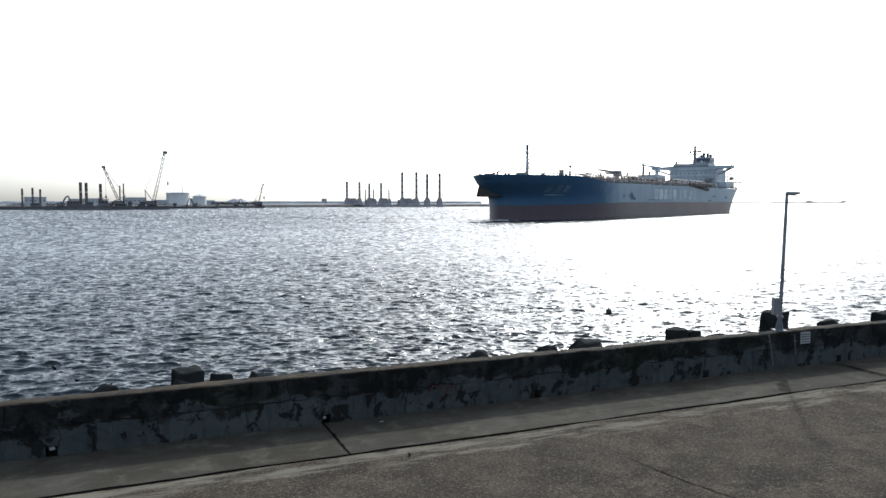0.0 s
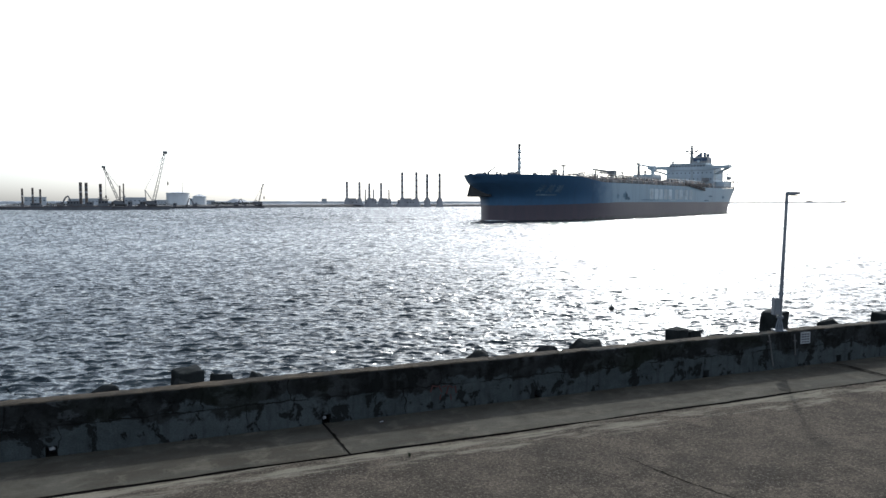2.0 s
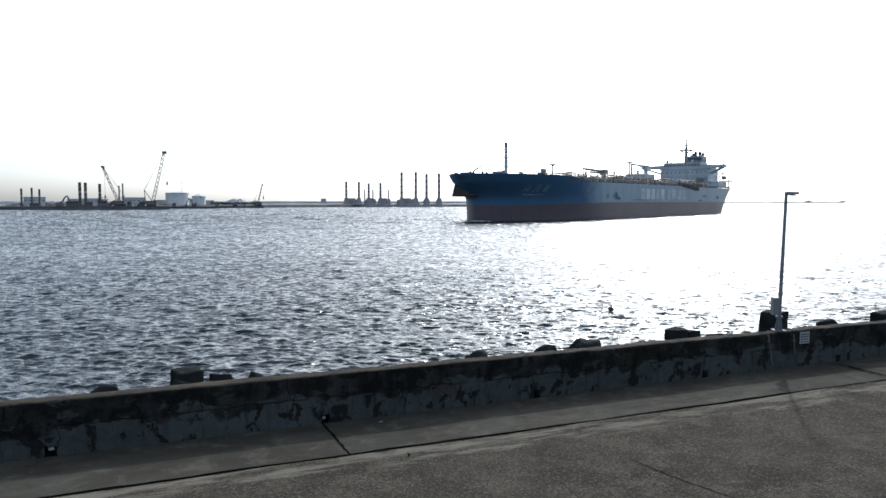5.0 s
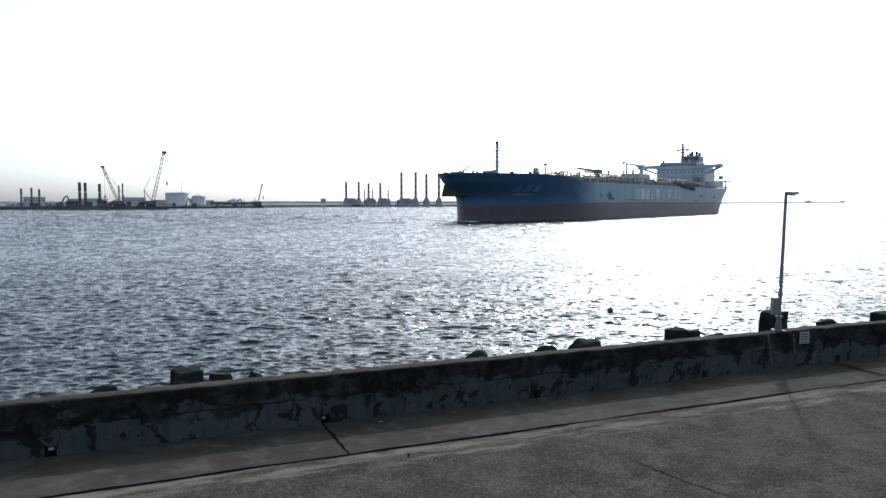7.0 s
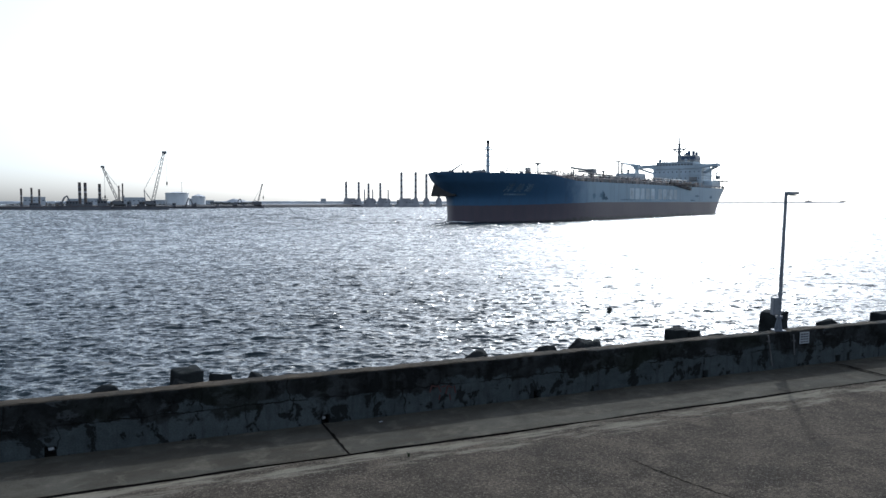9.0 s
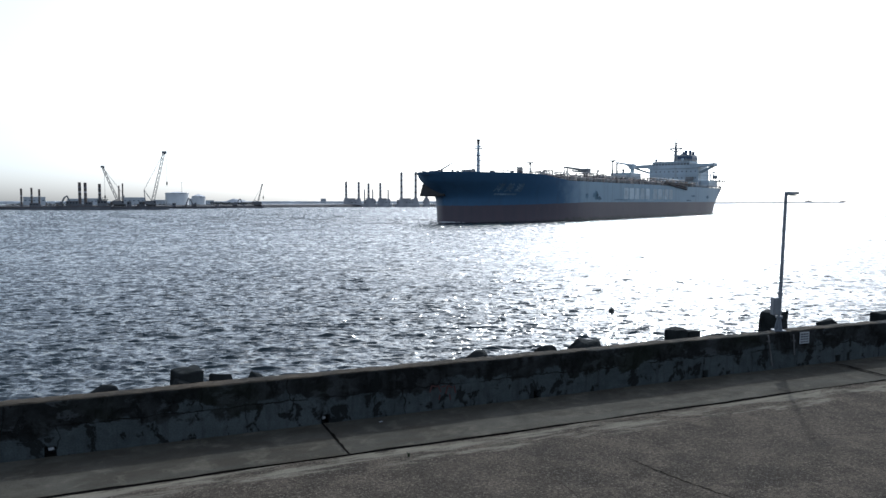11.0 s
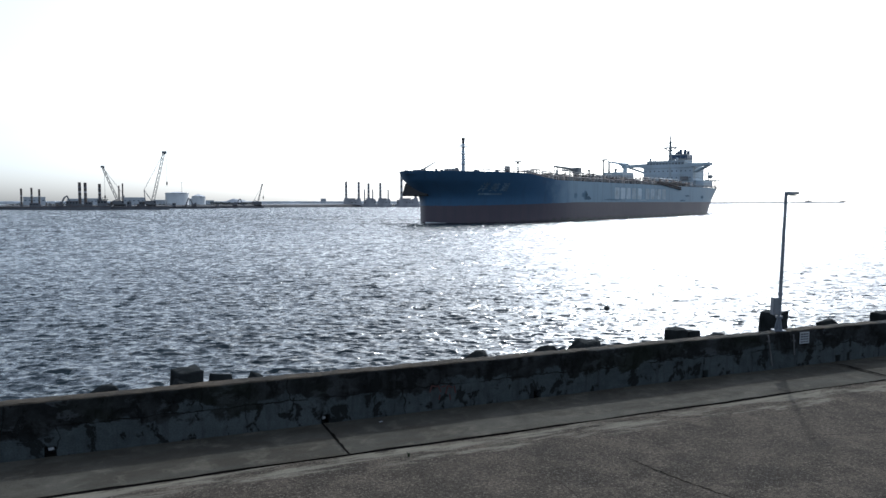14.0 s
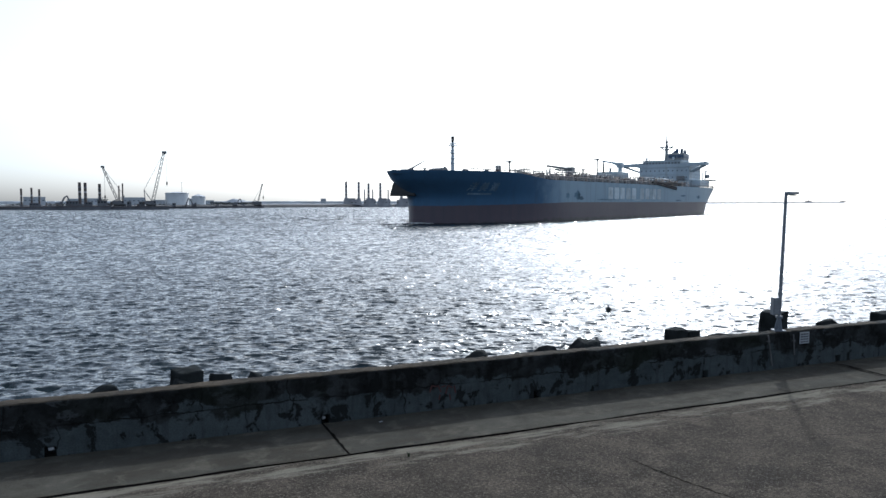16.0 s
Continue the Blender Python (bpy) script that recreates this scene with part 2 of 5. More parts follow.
# ---- the sea: two sheets of waves that slide through one another ----
def wave_tile(size, n, peak, heading, spread, rms, seed):
    rng = np.random.default_rng(seed)
    k1 = np.fft.fftfreq(n, size / n) * math.tau
    kx, ky = np.meshgrid(k1, k1, indexing="xy")
    k = np.hypot(kx, ky)
    k[0, 0] = 1e-6
    kp = math.tau / peak
    c = (kx * math.cos(heading) + ky * math.sin(heading)) / k
    amp = np.exp(-0.625 * (kp / k) ** 2) * k ** -1.6 * np.abs(c) ** spread * np.exp(-(k * 0.045) ** 2)
    amp[0, 0] = 0
    spec = amp * (rng.normal(size=(n, n)) + 1j * rng.normal(size=(n, n)))
    h = np.fft.ifft2(spec).real
    s = rms / h.std()
    dx = np.fft.ifft2(spec * -1j * kx / k).real * s
    dy = np.fft.ifft2(spec * -1j * ky / k).real * s
    return h * s, dx, dy


def sample(tile, size, x, y):
    n = tile.shape[0]
    u, v = x / size * n, y / size * n
    i, j = np.floor(u).astype(int), np.floor(v).astype(int)
    fu, fv = u - i, v - j
    g = lambda a, b: tile[b % n, a % n]
    return (g(i, j) * (1 - fu) + g(i + 1, j) * fu) * (1 - fv) + (g(i, j + 1) * (1 - fu) + g(i + 1, j + 1) * fu) * fv


def sea_sheet(name, size, peak, heading, rms, seed, level):
    h, dx, dy = wave_tile(size, 512, peak, heading, 2.4, rms, seed)
    r = [12.0]
    while r[-1] < 4850:      # rings that widen smoothly with distance
        r.append(r[-1] * (1 + 0.003 * max(1.0, r[-1] / 60) ** 0.55))
    r = np.array(r)
    a = np.linspace(radians(-44), radians(44), 520)
    R, A = np.meshgrid(r, a, indexing="ij")
    x, y = R * np.sin(A), R * np.cos(A)
    fade = np.clip(R * 0.0073 / 0.6, 1.0, 4.0)      # longer waves out in the channel
    z = sample(h, size, x, y) * fade + level
    P = np.stack([x + sample(dx, size, x, y) * -0.9, y + sample(dy, size, x, y) * -0.9, z], -1)
    ob = new(name, grid_mesh(name, P, WATER))
    return tagged(ob, "choppy blue-grey harbour water glittering in low sun", "water", kind="structure")


water_1 = sea_sheet("water_1", 37.0, 1.5, radians(-77), 0.035, 3, SEA)
water_2 = sea_sheet("water_2", 29.0, 1.0, radians(-104), 0.028, 8, SEA)

# sea behind and beside the fan of waves
bm = bmesh.new()
ring = [(radians(44 + 272 * i / 24), 4850) for i in range(25)]
c0 = bm.verts.new((0, 0, SEA - 0.25))
rv = [bm.verts.new((R * math.sin(t), R * math.cos(t), SEA - 0.25)) for t, R in ring]
for i in range(24):
    bm.faces.new((c0, rv[i], rv[i + 1]))
tagged(part("water_3", bm, WATER, None), "calmer blue-grey harbour water along the shore", "water", kind="structure")

# ---- quay: paving, apron, sea wall ----
QUAY = pose(1.28, 14.48, 0, 0, 0, 23.2)      # local x along the wall, y out to sea


def on_quay(x, y, z=0.0, rz=0.0):
    return QUAY @ pose(x, y, z, 0, 0, rz)


def rough_xy(x, y, z, s, k):
    return noise.noise(Vector((x, y, z)) * s) * k


# paving reaches far back behind the camera
xs = np.concatenate([np.linspace(-900, -32, 12), np.linspace(-30, 34, 161), np.linspace(36, 900, 12)])
ys = np.concatenate([np.linspace(-1500, -32, 10), np.linspace(-30, -1.75, 71)])
X, Y = np.meshgrid(xs, ys, indexing="xy")
Z = np.array([[rough_xy(x, y, 0, 0.35, 0.022) + rough_xy(x, y, 3, 1.6, 0.006) for x in xs] for y in ys]) - 0.012
ground = new("ground", grid_mesh("ground", np.stack([X, Y, Z], -1), ROAD))
ground.matrix_world = QUAY
tagged(ground, "weathered brown-grey exposed aggregate quay paving", "ground", kind="structure")

apron = thing("pavement", QUAY, "strip of stained concrete apron slabs along the sea wall", "pavement", kind="structure")
JOINT, STEP = -3.74, 12.8
for i in range(-3, 4):
    x0, x1 = JOINT + i * STEP + 0.018, JOINT + (i + 1) * STEP - 0.018
    px = np.linspace(x0, x1, 60)
    py = np.linspace(-1.72, 0.02, 12)
    GX, GY = np.meshgrid(px, py, indexing="xy")
    GZ = np.array([[0.006 + rough_xy(x, y, 7, 0.8, 0.006) for x in px] for y in py])
    GY[0] += np.array([rough_xy(x, 0, 9, 1.5, 0.035) + rough_xy(x, 0, 5, 6.0, 0.02) for x in px])
    P = np.stack([GX, GY, GZ], -1)
    s = new("slab", grid_mesh("slab", P, APRON))
    s.parent = apron
bed = new("joint_bed", mesh_of("joint_bed", bx(-45, 52, -1.756, 0.1, -0.3, -0.010), DARKGAP))
bed.parent = apron

# sea wall with drain openings
HOLES = [-21.2, -16.8, -12.45, -8.08, -3.68, 0.72, 5.13, 9.40, 13.8, 18.2]
WT, WH, HW, HH = 0.33, 0.885, 0.085, 0.17


def wall_point(x, y, z):
    d = rough_xy(x, z, 1, 0.9, 0.018) + rough_xy(x, z, 4, 4.0, 0.008)
    e = rough_xy(x, 0, 11, 0.5, 0.02) + rough_xy(x, 0, 13, 2.5, 0.016) + rough_xy(x, y * 3, 17, 7.0, 0.012)
    return (x, y + (d if y < 0.1 else 0), z + (e if z > 0.8 else 0))


def wall_block(bm, x0, x1, z0, z1, dx=0.09, dz=0.09):
    nx, nz = max(1, round((x1 - x0) / dx)), max(1, round((z1 - z0) / dz))
    X = [x0 + (x1 - x0) * i / nx for i in range(nx + 1)]
    Zs = [z0 + (z1 - z0) * j / nz for j in range(nz + 1)]
    ring = [(0.0, z) for z in Zs]
    if z1 > 0.8:
        ring[-1] = (0.0, z1 - 0.02)
        ring += [(0.025, z1), (WT / 2, z1 + 0.004), (WT - 0.02, z1), (WT, z1 - 0.02)]
    else:
        ring += [(WT, z1)]
    ring += [(WT, z0)]
    rows = [[bm.verts.new(wall_point(x, y, z)) for y, z in ring] for x in X]
    n = len(ring)
    for a, b in zip(rows, rows[1:]):
        for i in range(n):
            bm.faces.new((a[i], a[(i + 1) % n], b[(i + 1) % n], b[i]))
    bm.faces.new(rows[0])
    bm.faces.new(rows[-1][::-1])


bm = bmesh.new()
wall_block(bm, -45, 52, HH, WH)
edges = [-45] + [v for h in HOLES for v in (h - HW, h + HW)] + [52]
for a, b in zip(edges[::2], edges[1::2]):
    wall_block(bm, a, b, -0.1, HH)
sea_wall = part("wall_sea", bm, WALL, None)
sea_wall.matrix_world = QUAY
tagged(sea_wall, "low concrete sea wall with peeling plaster and black stains", "wall", kind="structure")

# quay core and rubble slope down to the water
bm = bmesh.new()
prof = [(0.36, -0.06), (0.385, 0.3), (0.9, 0.25), (2.0, -0.5), (4.8, -2.4), (8.0, -4.5), (8.0, -6.0), (-1.5, -6.0), (-1.5, -0.06)]
for x in (-45, 52):
    for y, z in prof:
        bm.verts.new((x, y, z))
bm.verts.ensure_lookup_table()
n = len(prof)
for i in range(n):
    bm.faces.new([bm.verts[j] for j in (i, (i + 1) % n, n + (i + 1) % n, n + i)])
core = part("ground_slope", bm, ROCK, None)
core.matrix_world = QUAY
tagged(core, "dark rubble slope under the sea wall", "ground", kind="structure")


def boulder(seed, sx, sy, sz, cut=0.5):
    """An angular stone: the hull of scattered corners, boxier where cut is small, roughened."""
    rnd = random.Random(seed)
    bm = bmesh.new()
    for i in range(8 if cut < 0.2 else 26):
        if cut < 0.2:
            p = Vector(((i & 1) - 0.5, (i >> 1 & 1) - 0.5, (i >> 2 & 1) - 0.5)) * rnd.uniform(0.94 - cut, 1.0)
        else:
            p = Vector((rnd.gauss(0, 1), rnd.gauss(0, 1), rnd.gauss(0, 1))).normalized() * 0.56
            m = max(abs(c) for c in p)
            p = p.lerp(p * (0.5 / m), 0.75 - cut * 0.5)
        bm.verts.new((p.x * sx, p.y * sy, p.z * sz))
    r = bmesh.ops.convex_hull(bm, input=bm.verts)
    bmesh.ops.delete(bm, geom=[v for v in bm.verts if not v.link_faces], context="VERTS")
    bmesh.ops.bevel(bm, geom=list(bm.edges), offset=min(sx, sy, sz) * 0.035, segments=1, affect="EDGES", profile=0.5)
    bmesh.ops.triangulate(bm, faces=bm.faces)
    bmesh.ops.subdivide_edges(bm, edges=[e for e in bm.edges if e.calc_length() > 0.1], cuts=3, use_grid_fill=True)
    for v in bm.verts:
        p = v.co * 2.6 + Vector((seed * 7.3, 0, 0))
        v.co *= 1 + noise.noise(p) * 0.09 + noise.noise(p * 3.3) * 0.05 + noise.noise(p * 7.0) * 0.025
    return bm


def rock(seed, x, y, ztop, sx, sy, sz, rz, tone="dark", cut=0.5):
    m = on_quay(x, y, ztop - sz / 2, rz)
    ob = new("rock", mesh_of("rock", boulder(seed, sx, sy, sz, cut), ROCK))
    ob.matrix_world = m
    return tagged(ob, tone + " angular armour rock behind the sea wall", "rock", "armour rocks")


# those that show above the wall
rock(1, -5.96, 0.95, 1.04, 0.50, 0.5, 0.85, 18, "large dark grey", 0.16)
rock(14, -6.10, 0.70, 0.90, 0.40, 0.4, 0.75, 10, "dark wet", 0.24)
rock(2, -5.38, 0.95, 0.92, 0.46, 0.5, 0.75, -6, cut=0.4)
rock(3, -4.80, 0.95, 0.86, 0.36, 0.5, 0.7, 14, cut=0.45)
rock(4, -7.32, 0.95, 0.84, 0.52, 0.5, 0.65, 5, "low dark", 0.25)
rock(5, -0.16, 0.95, 0.87, 0.56, 0.6, 0.7, 10, cut=0.45)
rock(46, 1.58, 0.95, 0.86, 0.62, 0.6, 0.7, -8, cut=0.4)
rock(27, 2.50, 0.95, 0.92, 0.84, 0.7, 0.75, 12, cut=0.25)
rock(31, 5.08, 0.95, 1.01, 0.42, 0.45, 0.85, 3, "square-cut dark", 0.06)
rock(33, 5.46, 0.95, 0.93, 0.36, 0.45, 0.75, 5, "square-cut dark", 0.08)
rock(10, 6.4, 0.95, 0.76, 0.55, 0.6, 0.6, 4, cut=0.4)
rock(11, 8.06, 0.82, 1.28, 0.44, 0.6, 1.1, 6, "tall block-like dark", 0.1)
rock(12, 10.25, 0.95, 0.88, 0.58, 0.6, 0.7, 2, "flat-topped dark", 0.2)
rock(13, 12.4, 0.95, 0.99, 0.66, 0.6, 0.8, 3, "flat-topped dark", 0.14)
rnd = random.Random(5)
for i in range(70):
    y = rnd.uniform(1.6, 6.0)
    s = rnd.uniform(0.6, 1.25)
    rock(20 + i, rnd.uniform(-22, 30), y, min(0.45, 0.45 - (y - 1.6) * 0.62) + rnd.uniform(-0.25, 0.05), s * 1.3, s, s * 1.1, rnd.uniform(0, 90))


# ---- lamp post on the wall ----
def lamp_post():
    t = thing("street_lamp", on_quay(7.56, 0.2, 0.885) @ pose(0, 0, 0, 0, 1.6, -23.2), "slim grey steel lamp post fixed on the sea wall", "lamp post")
    part("pole", tb((0, 0, 0.0), (0, 0, 3.34), 0.046, 0.037, n=12), GALV, t, smooth=False)
    bm = bmesh.new()
    for a in (0, 90, 180, 270):
        q = Euler((0, 0, radians(a + 20))).to_matrix()
        pts = [q @ Vector(p) for p in ((0.035, -0.008, 0.0), (0.13, -0.008, 0.0), (0.045, -0.008, 0.34), (0.035, 0.008, 0.0), (0.13, 0.008, 0.0), (0.045, 0.008, 0.34))]
        v = [bm.verts.new(p) for p in pts]
        for f in ((0, 1, 2), (5, 4, 3), (0, 3, 4, 1), (1, 4, 5, 2), (2, 5, 3, 0)):
            bm.faces.new([v[i] for i in f])
    part("gusset", bm, GALV, t)
    part("base_plate", bx(-0.14, 0.14, -0.12, 0.12, -0.012, 0.02, bevel=0.006), GALV, t)
    b = part("control_box", bx(-0.185, -0.04, -0.09, 0.09, 0.38, 0.80, bevel=0.012), BOXM, t, "light grey control box")
    part("box_door", bx(-0.172, -0.053, -0.102, -0.092, 0.40, 0.78, bevel=0.003), BOXM, b)
    part("bracket", bx(-0.06, 0.06, -0.07, 0.07, 0.3, 0.36, bevel=0.006), GALV, t)
    part("clamp", tb((0, 0, 0.86), (0, 0, 0.93), 0.054, n=12), GALV, t)
    part("arm", tb((-0.03, 0, 3.30), (0.18, 0, 3.31), 0.032, n=8), GALV, t)
    h = bx(0.0, 0.29, -0.075, 0.075, 3.27, 3.36, bevel=0.02)
    for v in h.verts:
        if v.co.x > 0.2 and v.co.z < 3.3:
            v.co.z += 0.03
    hd = part("lamp_head", h, GALV, t)
    part("lens", bx(0.09, 0.25, -0.05, 0.05, 3.262, 3.285, bevel=0.004), BOXM, hd)
    return t


lamp_post()


# ---- small things on the wall and paving ----
PANEL = worn("white_sign_board", (0.28, 0.30, 0.32), 0.6, scale=4.0, amount=0.25)
INK = worn("dark_sign_ink", (0.07, 0.075, 0.085), 0.7, scale=4.0)
REDPAINT = worn("faded_red_spray_paint", (0.055, 0.018, 0.018), 0.8, scale=5.0)
LIME = worn("lime_streaked_conduit", (0.095, 0.095, 0.095), 0.85, scale=5.0)

sign = thing("sign", on_quay(8.17, -0.03, 0.70), "small white notice board with unreadable lines, on the wall", "sign")
part("board", bx(-0.16, 0.16, -0.012, 0.0, -0.14, 0.14, bevel=0.004), PANEL, sign)
for j in range(4):
    for i in range(3):
        part("text_bar", bx(-0.13 + i * 0.09, -0.13 + i * 0.09 + 0.068, -0.0165, -0.0125, 0.075 - j * 0.062, 0.108 - j * 0.062), INK, sign)

graffiti = thing("graffiti", on_quay(-1.36, -0.028, 0.34), "faded red spray scrawl on the wall plaster", "graffiti")
for x, z, w, h, a in ((-0.28, 0.1, 0.03, 0.14, 20), (-0.2, 0.14, 0.1, 0.025, 10), (-0.1, 0.08, 0.03, 0.15, -25), (-0.02, 0.12, 0.09, 0.025, -12), (0.05, 0.05, 0.03, 0.16, 15), (0.13, 0.1, 0.1, 0.025, 30),
                      (0.22, 0.04, 0.03, 0.15, -10), (-0.1, -0.08, 0.03, 0.1, 10), (0.12, -0.1, 0.025, 0.12, -8)):
    st = part("stroke", bx(-w / 2, w / 2, -0.004, 0.0, -h / 2, h / 2), REDPAINT, graffiti)
    st.matrix_basis = pose(x, 0, z, 0, a, 0)

for x0, x1, z0, z1 in ((7.0, 7.14, 0.84, 0.10), (7.82, 7.86, 0.80, 0.30)):
    c = thing("conduit", on_quay(0, 0, 0), "old lime-streaked cable conduit down the wall", "conduit")
    part("pipe", tb((x0, -0.02, z0), (x1, -0.03, z1), 0.018, n=8), LIME, c)
    part("clip", bx(x0 - 0.03, x0 + 0.05, -0.045, 0.0, z0 - 0.16, z0 - 0.13), LIME, c)


def litter(seed, x, z, sx, sz):
    """A pale lump in a drain opening: a scrap, and at one hole daylight."""
    bm = bmesh.new()
    bmesh.ops.create_icosphere(bm, subdivisions=2, radius=0.5)
    for v in bm.verts:
        k = 1 + 0.5 * noise.noise(v.co * 3.1 + Vector((seed, 0, 0)))
        v.co = Vector((v.co.x * sx * k, v.co.y * 0.05 * k, v.co.z * sz * k))
    ob = part("litter", bm, SCRAP_DAYLIGHT, None)
    ob.matrix_world = on_quay(x, 0.03, z, 8)
    tagged(ob, "pale lump in a drain opening, for scrap and for daylight seen through", "litter", "litter scraps")


SCRAP_DAYLIGHT = worn("pale_scrap_and_drain_daylight", (0.26, 0.27, 0.28), 0.6, scale=6.0, amount=0.3)
litter(3, -8.07, 0.125, 0.11, 0.06)
# added pale lump in place of daylight showing through this drain
litter(9, -3.71, 0.11, 0.07, 0.07)


def weed(x, y, seed):
    """A tuft of short dark blades growing from the joint."""
    rnd = random.Random(seed)
    bm = bmesh.new()
    for i in range(26):
        a, h, w = rnd.uniform(0, math.tau), rnd.uniform(0.05, 0.13), rnd.uniform(0.006, 0.012)
        lean = rnd.uniform(0.01, 0.07)
        c, d = Vector((math.cos(a), math.sin(a), 0)), Vector((-math.sin(a), math.cos(a), 0))
        base = c * rnd.uniform(0, 0.03)
        v = [bm.verts.new(p) for p in (base - d * w, base + d * w, base + c * lean * 0.4 + d * w * 0.7 + Vector((0, 0, h * 0.6)), base + c * lean + Vector((0, 0, h)), base + c * lean * 0.4 - d * w * 0.7 + Vector((0, 0, h * 0.6)))]
        bm.faces.new(v)
    ob = part("weed", bm, WEED, None)
    ob.matrix_world = on_quay(x, y, -0.012) @ Matrix.Scale(0.6, 4)
    tagged(ob, "small dark green weed growing from the paving", "weed")


WEED = worn("dark_weed_leaf", (0.035, 0.05, 0.022), 0.8, scale=6.0)
weed(-2.89, -2.155, 4)
paper = part("scrap", bx(-0.035, 0.035, -0.02, 0.02, 0.0, 0.01, bevel=0.004), SCRAP_DAYLIGHT, None)
paper.matrix_world = on_quay(-2.74, -0.31, 0.008, 20)
tagged(paper, "flat pale scrap lying on the apron slab", "litter", "litter scraps")


def crack(points, width, seed, lift=0.0):
    """A narrow dirt-filled crack that wanders between points of the paving."""
    rnd = random.Random(seed)
    bm = bmesh.new()
    pts = []
    for (ax, ay), (bx_, by_) in zip(points, points[1:]):
        n = max(3, int(math.hypot(bx_ - ax, by_ - ay) / 0.09))
        for i in range(n):
            pts.append((ax + (bx_ - ax) * i / n + rnd.uniform(-0.018, 0.018), ay + (by_ - ay) * i / n + rnd.uniform(-0.018, 0.018)))
    prev = None
    for i, (x, y) in enumerate(pts):
        w = width * rnd.uniform(0.35, 1.0) * min(1, 4 * i / len(pts), 4 * (len(pts) - i) / len(pts) + 0.1)
        z = rough_xy(x, y, 0, 0.35, 0.022) + rough_xy(x, y, 3, 1.6, 0.006) - 0.012 + 0.006 + lift
        cur = (bm.verts.new((x - w / 2, y - w / 2, z)), bm.verts.new((x + w / 2, y + w / 2, z)))
        if prev:
            bm.faces.new((prev[0], prev[1], cur[1], cur[0]))
        prev = cur
    ob = part("ground_crack", bm, DARKGAP, None)
    ob.matrix_world = QUAY
    return tagged(ob, "thin dirt-filled crack in the paving", "crack", kind="structure")


crack([(0.2, -3.2), (0.3, -4.15), (0.45, -4.9), (0.63, -5.6), (0.9, -6.6)], 0.022, 1)
crack([(-1.4, -3.4), (-1.3, -4.3), (-1.5, -5.2)], 0.012, 2)
crack([(2.2, -2.2), (3.4, -2.35), (4.6, -2.3)], 0.02, 3)
crack([(-0.6, -1.98), (0.6, -2.02), (1.8, -1.93), (2.7, -2.0)], 0.02, 4)
crack([(5.2, -2.05), (5.9, -2.2), (6.2, -2.45)], 0.02, 5)
crack([(3.0, -4.2), (4.0, -4.0), (5.4, -4.3)], 0.012, 6)
crack([(6.9, -1.79), (8.0, -1.77), (9.0, -1.79), (10.2, -1.77), (12.0, -1.79)], 0.1, 7)
crack([(9.07, -0.15), (9.05, -0.7), (9.0, -1.3), (8.98, -1.75)], 0.14, 8, 0.03)
crack([(9.2, -1.0), (9.5, -1.5), (9.6, -1.72)], 0.03, 9, 0.03)
crack([(-3.75, -0.1), (-3.74, -0.9), (-3.76, -1.7)], 0.045, 10, 0.03)


# ---- the tanker ----
HULL_LOW = 5.9


def make_hull_material():
    m = Mat("tanker_hull_paint", 0.5, spec=0.22)
    z = m.axis(2)
    big, fine = m.noise(0.05, 5), m.noise(1.2, 5)
    streak = m.noise(1.0, 5, m.scaled(0.5, 0.5, 0.05), 0.6)
    # hull blues and boot-top red are lightened and greyed for haze
    blue = m.mix(m.ramp(big, 0.3, 0.7), (0.046, 0.104, 0.19), (0.060, 0.130, 0.228))
    blue = m.mix(m.ramp(streak, 0.52, 0.75, 0, 0.5), blue, (0.042, 0.08, 0.13))
    # weathered aft blue, lightened further for the sheen on the flat side
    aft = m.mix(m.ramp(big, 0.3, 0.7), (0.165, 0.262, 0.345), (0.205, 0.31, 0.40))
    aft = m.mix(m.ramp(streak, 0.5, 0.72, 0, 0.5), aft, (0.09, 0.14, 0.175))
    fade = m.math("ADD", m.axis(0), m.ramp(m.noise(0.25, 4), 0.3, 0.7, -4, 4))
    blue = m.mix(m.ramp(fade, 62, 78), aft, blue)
    red = m.mix(m.ramp(streak, 0.2, 0.8), (0.074, 0.066, 0.083), (0.098, 0.078, 0.092))
    z = m.math("ADD", z, m.ramp(m.axis(0), 60, 105, 0.0, 1.0))
    wl = m.math("ADD", z, m.ramp(fine, 0.3, 0.7, -0.1, 0.1))
    col = m.mix(m.ramp(wl, HULL_LOW - 0.1, HULL_LOW + 0.1), red, blue)
    slime = m.ramp(m.math("ADD", z, m.ramp(m.noise(0.4, 5), 0.3, 0.7, -0.5, 0.5)), 0.4, 1.3, 0.7, 0)
    col = m.mix(slime, col, (0.025, 0.028, 0.022))
    m.color(col)
    m.rough(m.ramp(big, 0.3, 0.7, 0.44, 0.52))
    m.bump(m.noise(0.22, 3), 0.25, 0.12)
    return m.m


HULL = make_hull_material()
DECK = worn("red_brown_deck_paint", (0.10, 0.055, 0.048), 0.7, scale=0.3)
CREAM = worn("off_white_ship_paint", (0.40, 0.48, 0.54), 0.5, scale=0.3, amount=0.18, rust=(0.27, 0.3, 0.32))
SHIPGREY = worn("grey_ship_fittings", (0.20, 0.21, 0.22), 0.55, scale=0.5)
SHIPWHITE = worn("faded_white_hull_marking", (0.55, 0.62, 0.66), 0.8, scale=0.6, amount=0.4, spec=0.08)
NAMEPAINT = worn("worn_pale_blue_lettering", (0.24, 0.33, 0.42), 0.85, scale=0.9, amount=0.5, spec=0.05)
SCUFF = worn("dark_hull_scuff", (0.135, 0.21, 0.275), 0.9, scale=0.6, amount=0.5, spec=0.05)
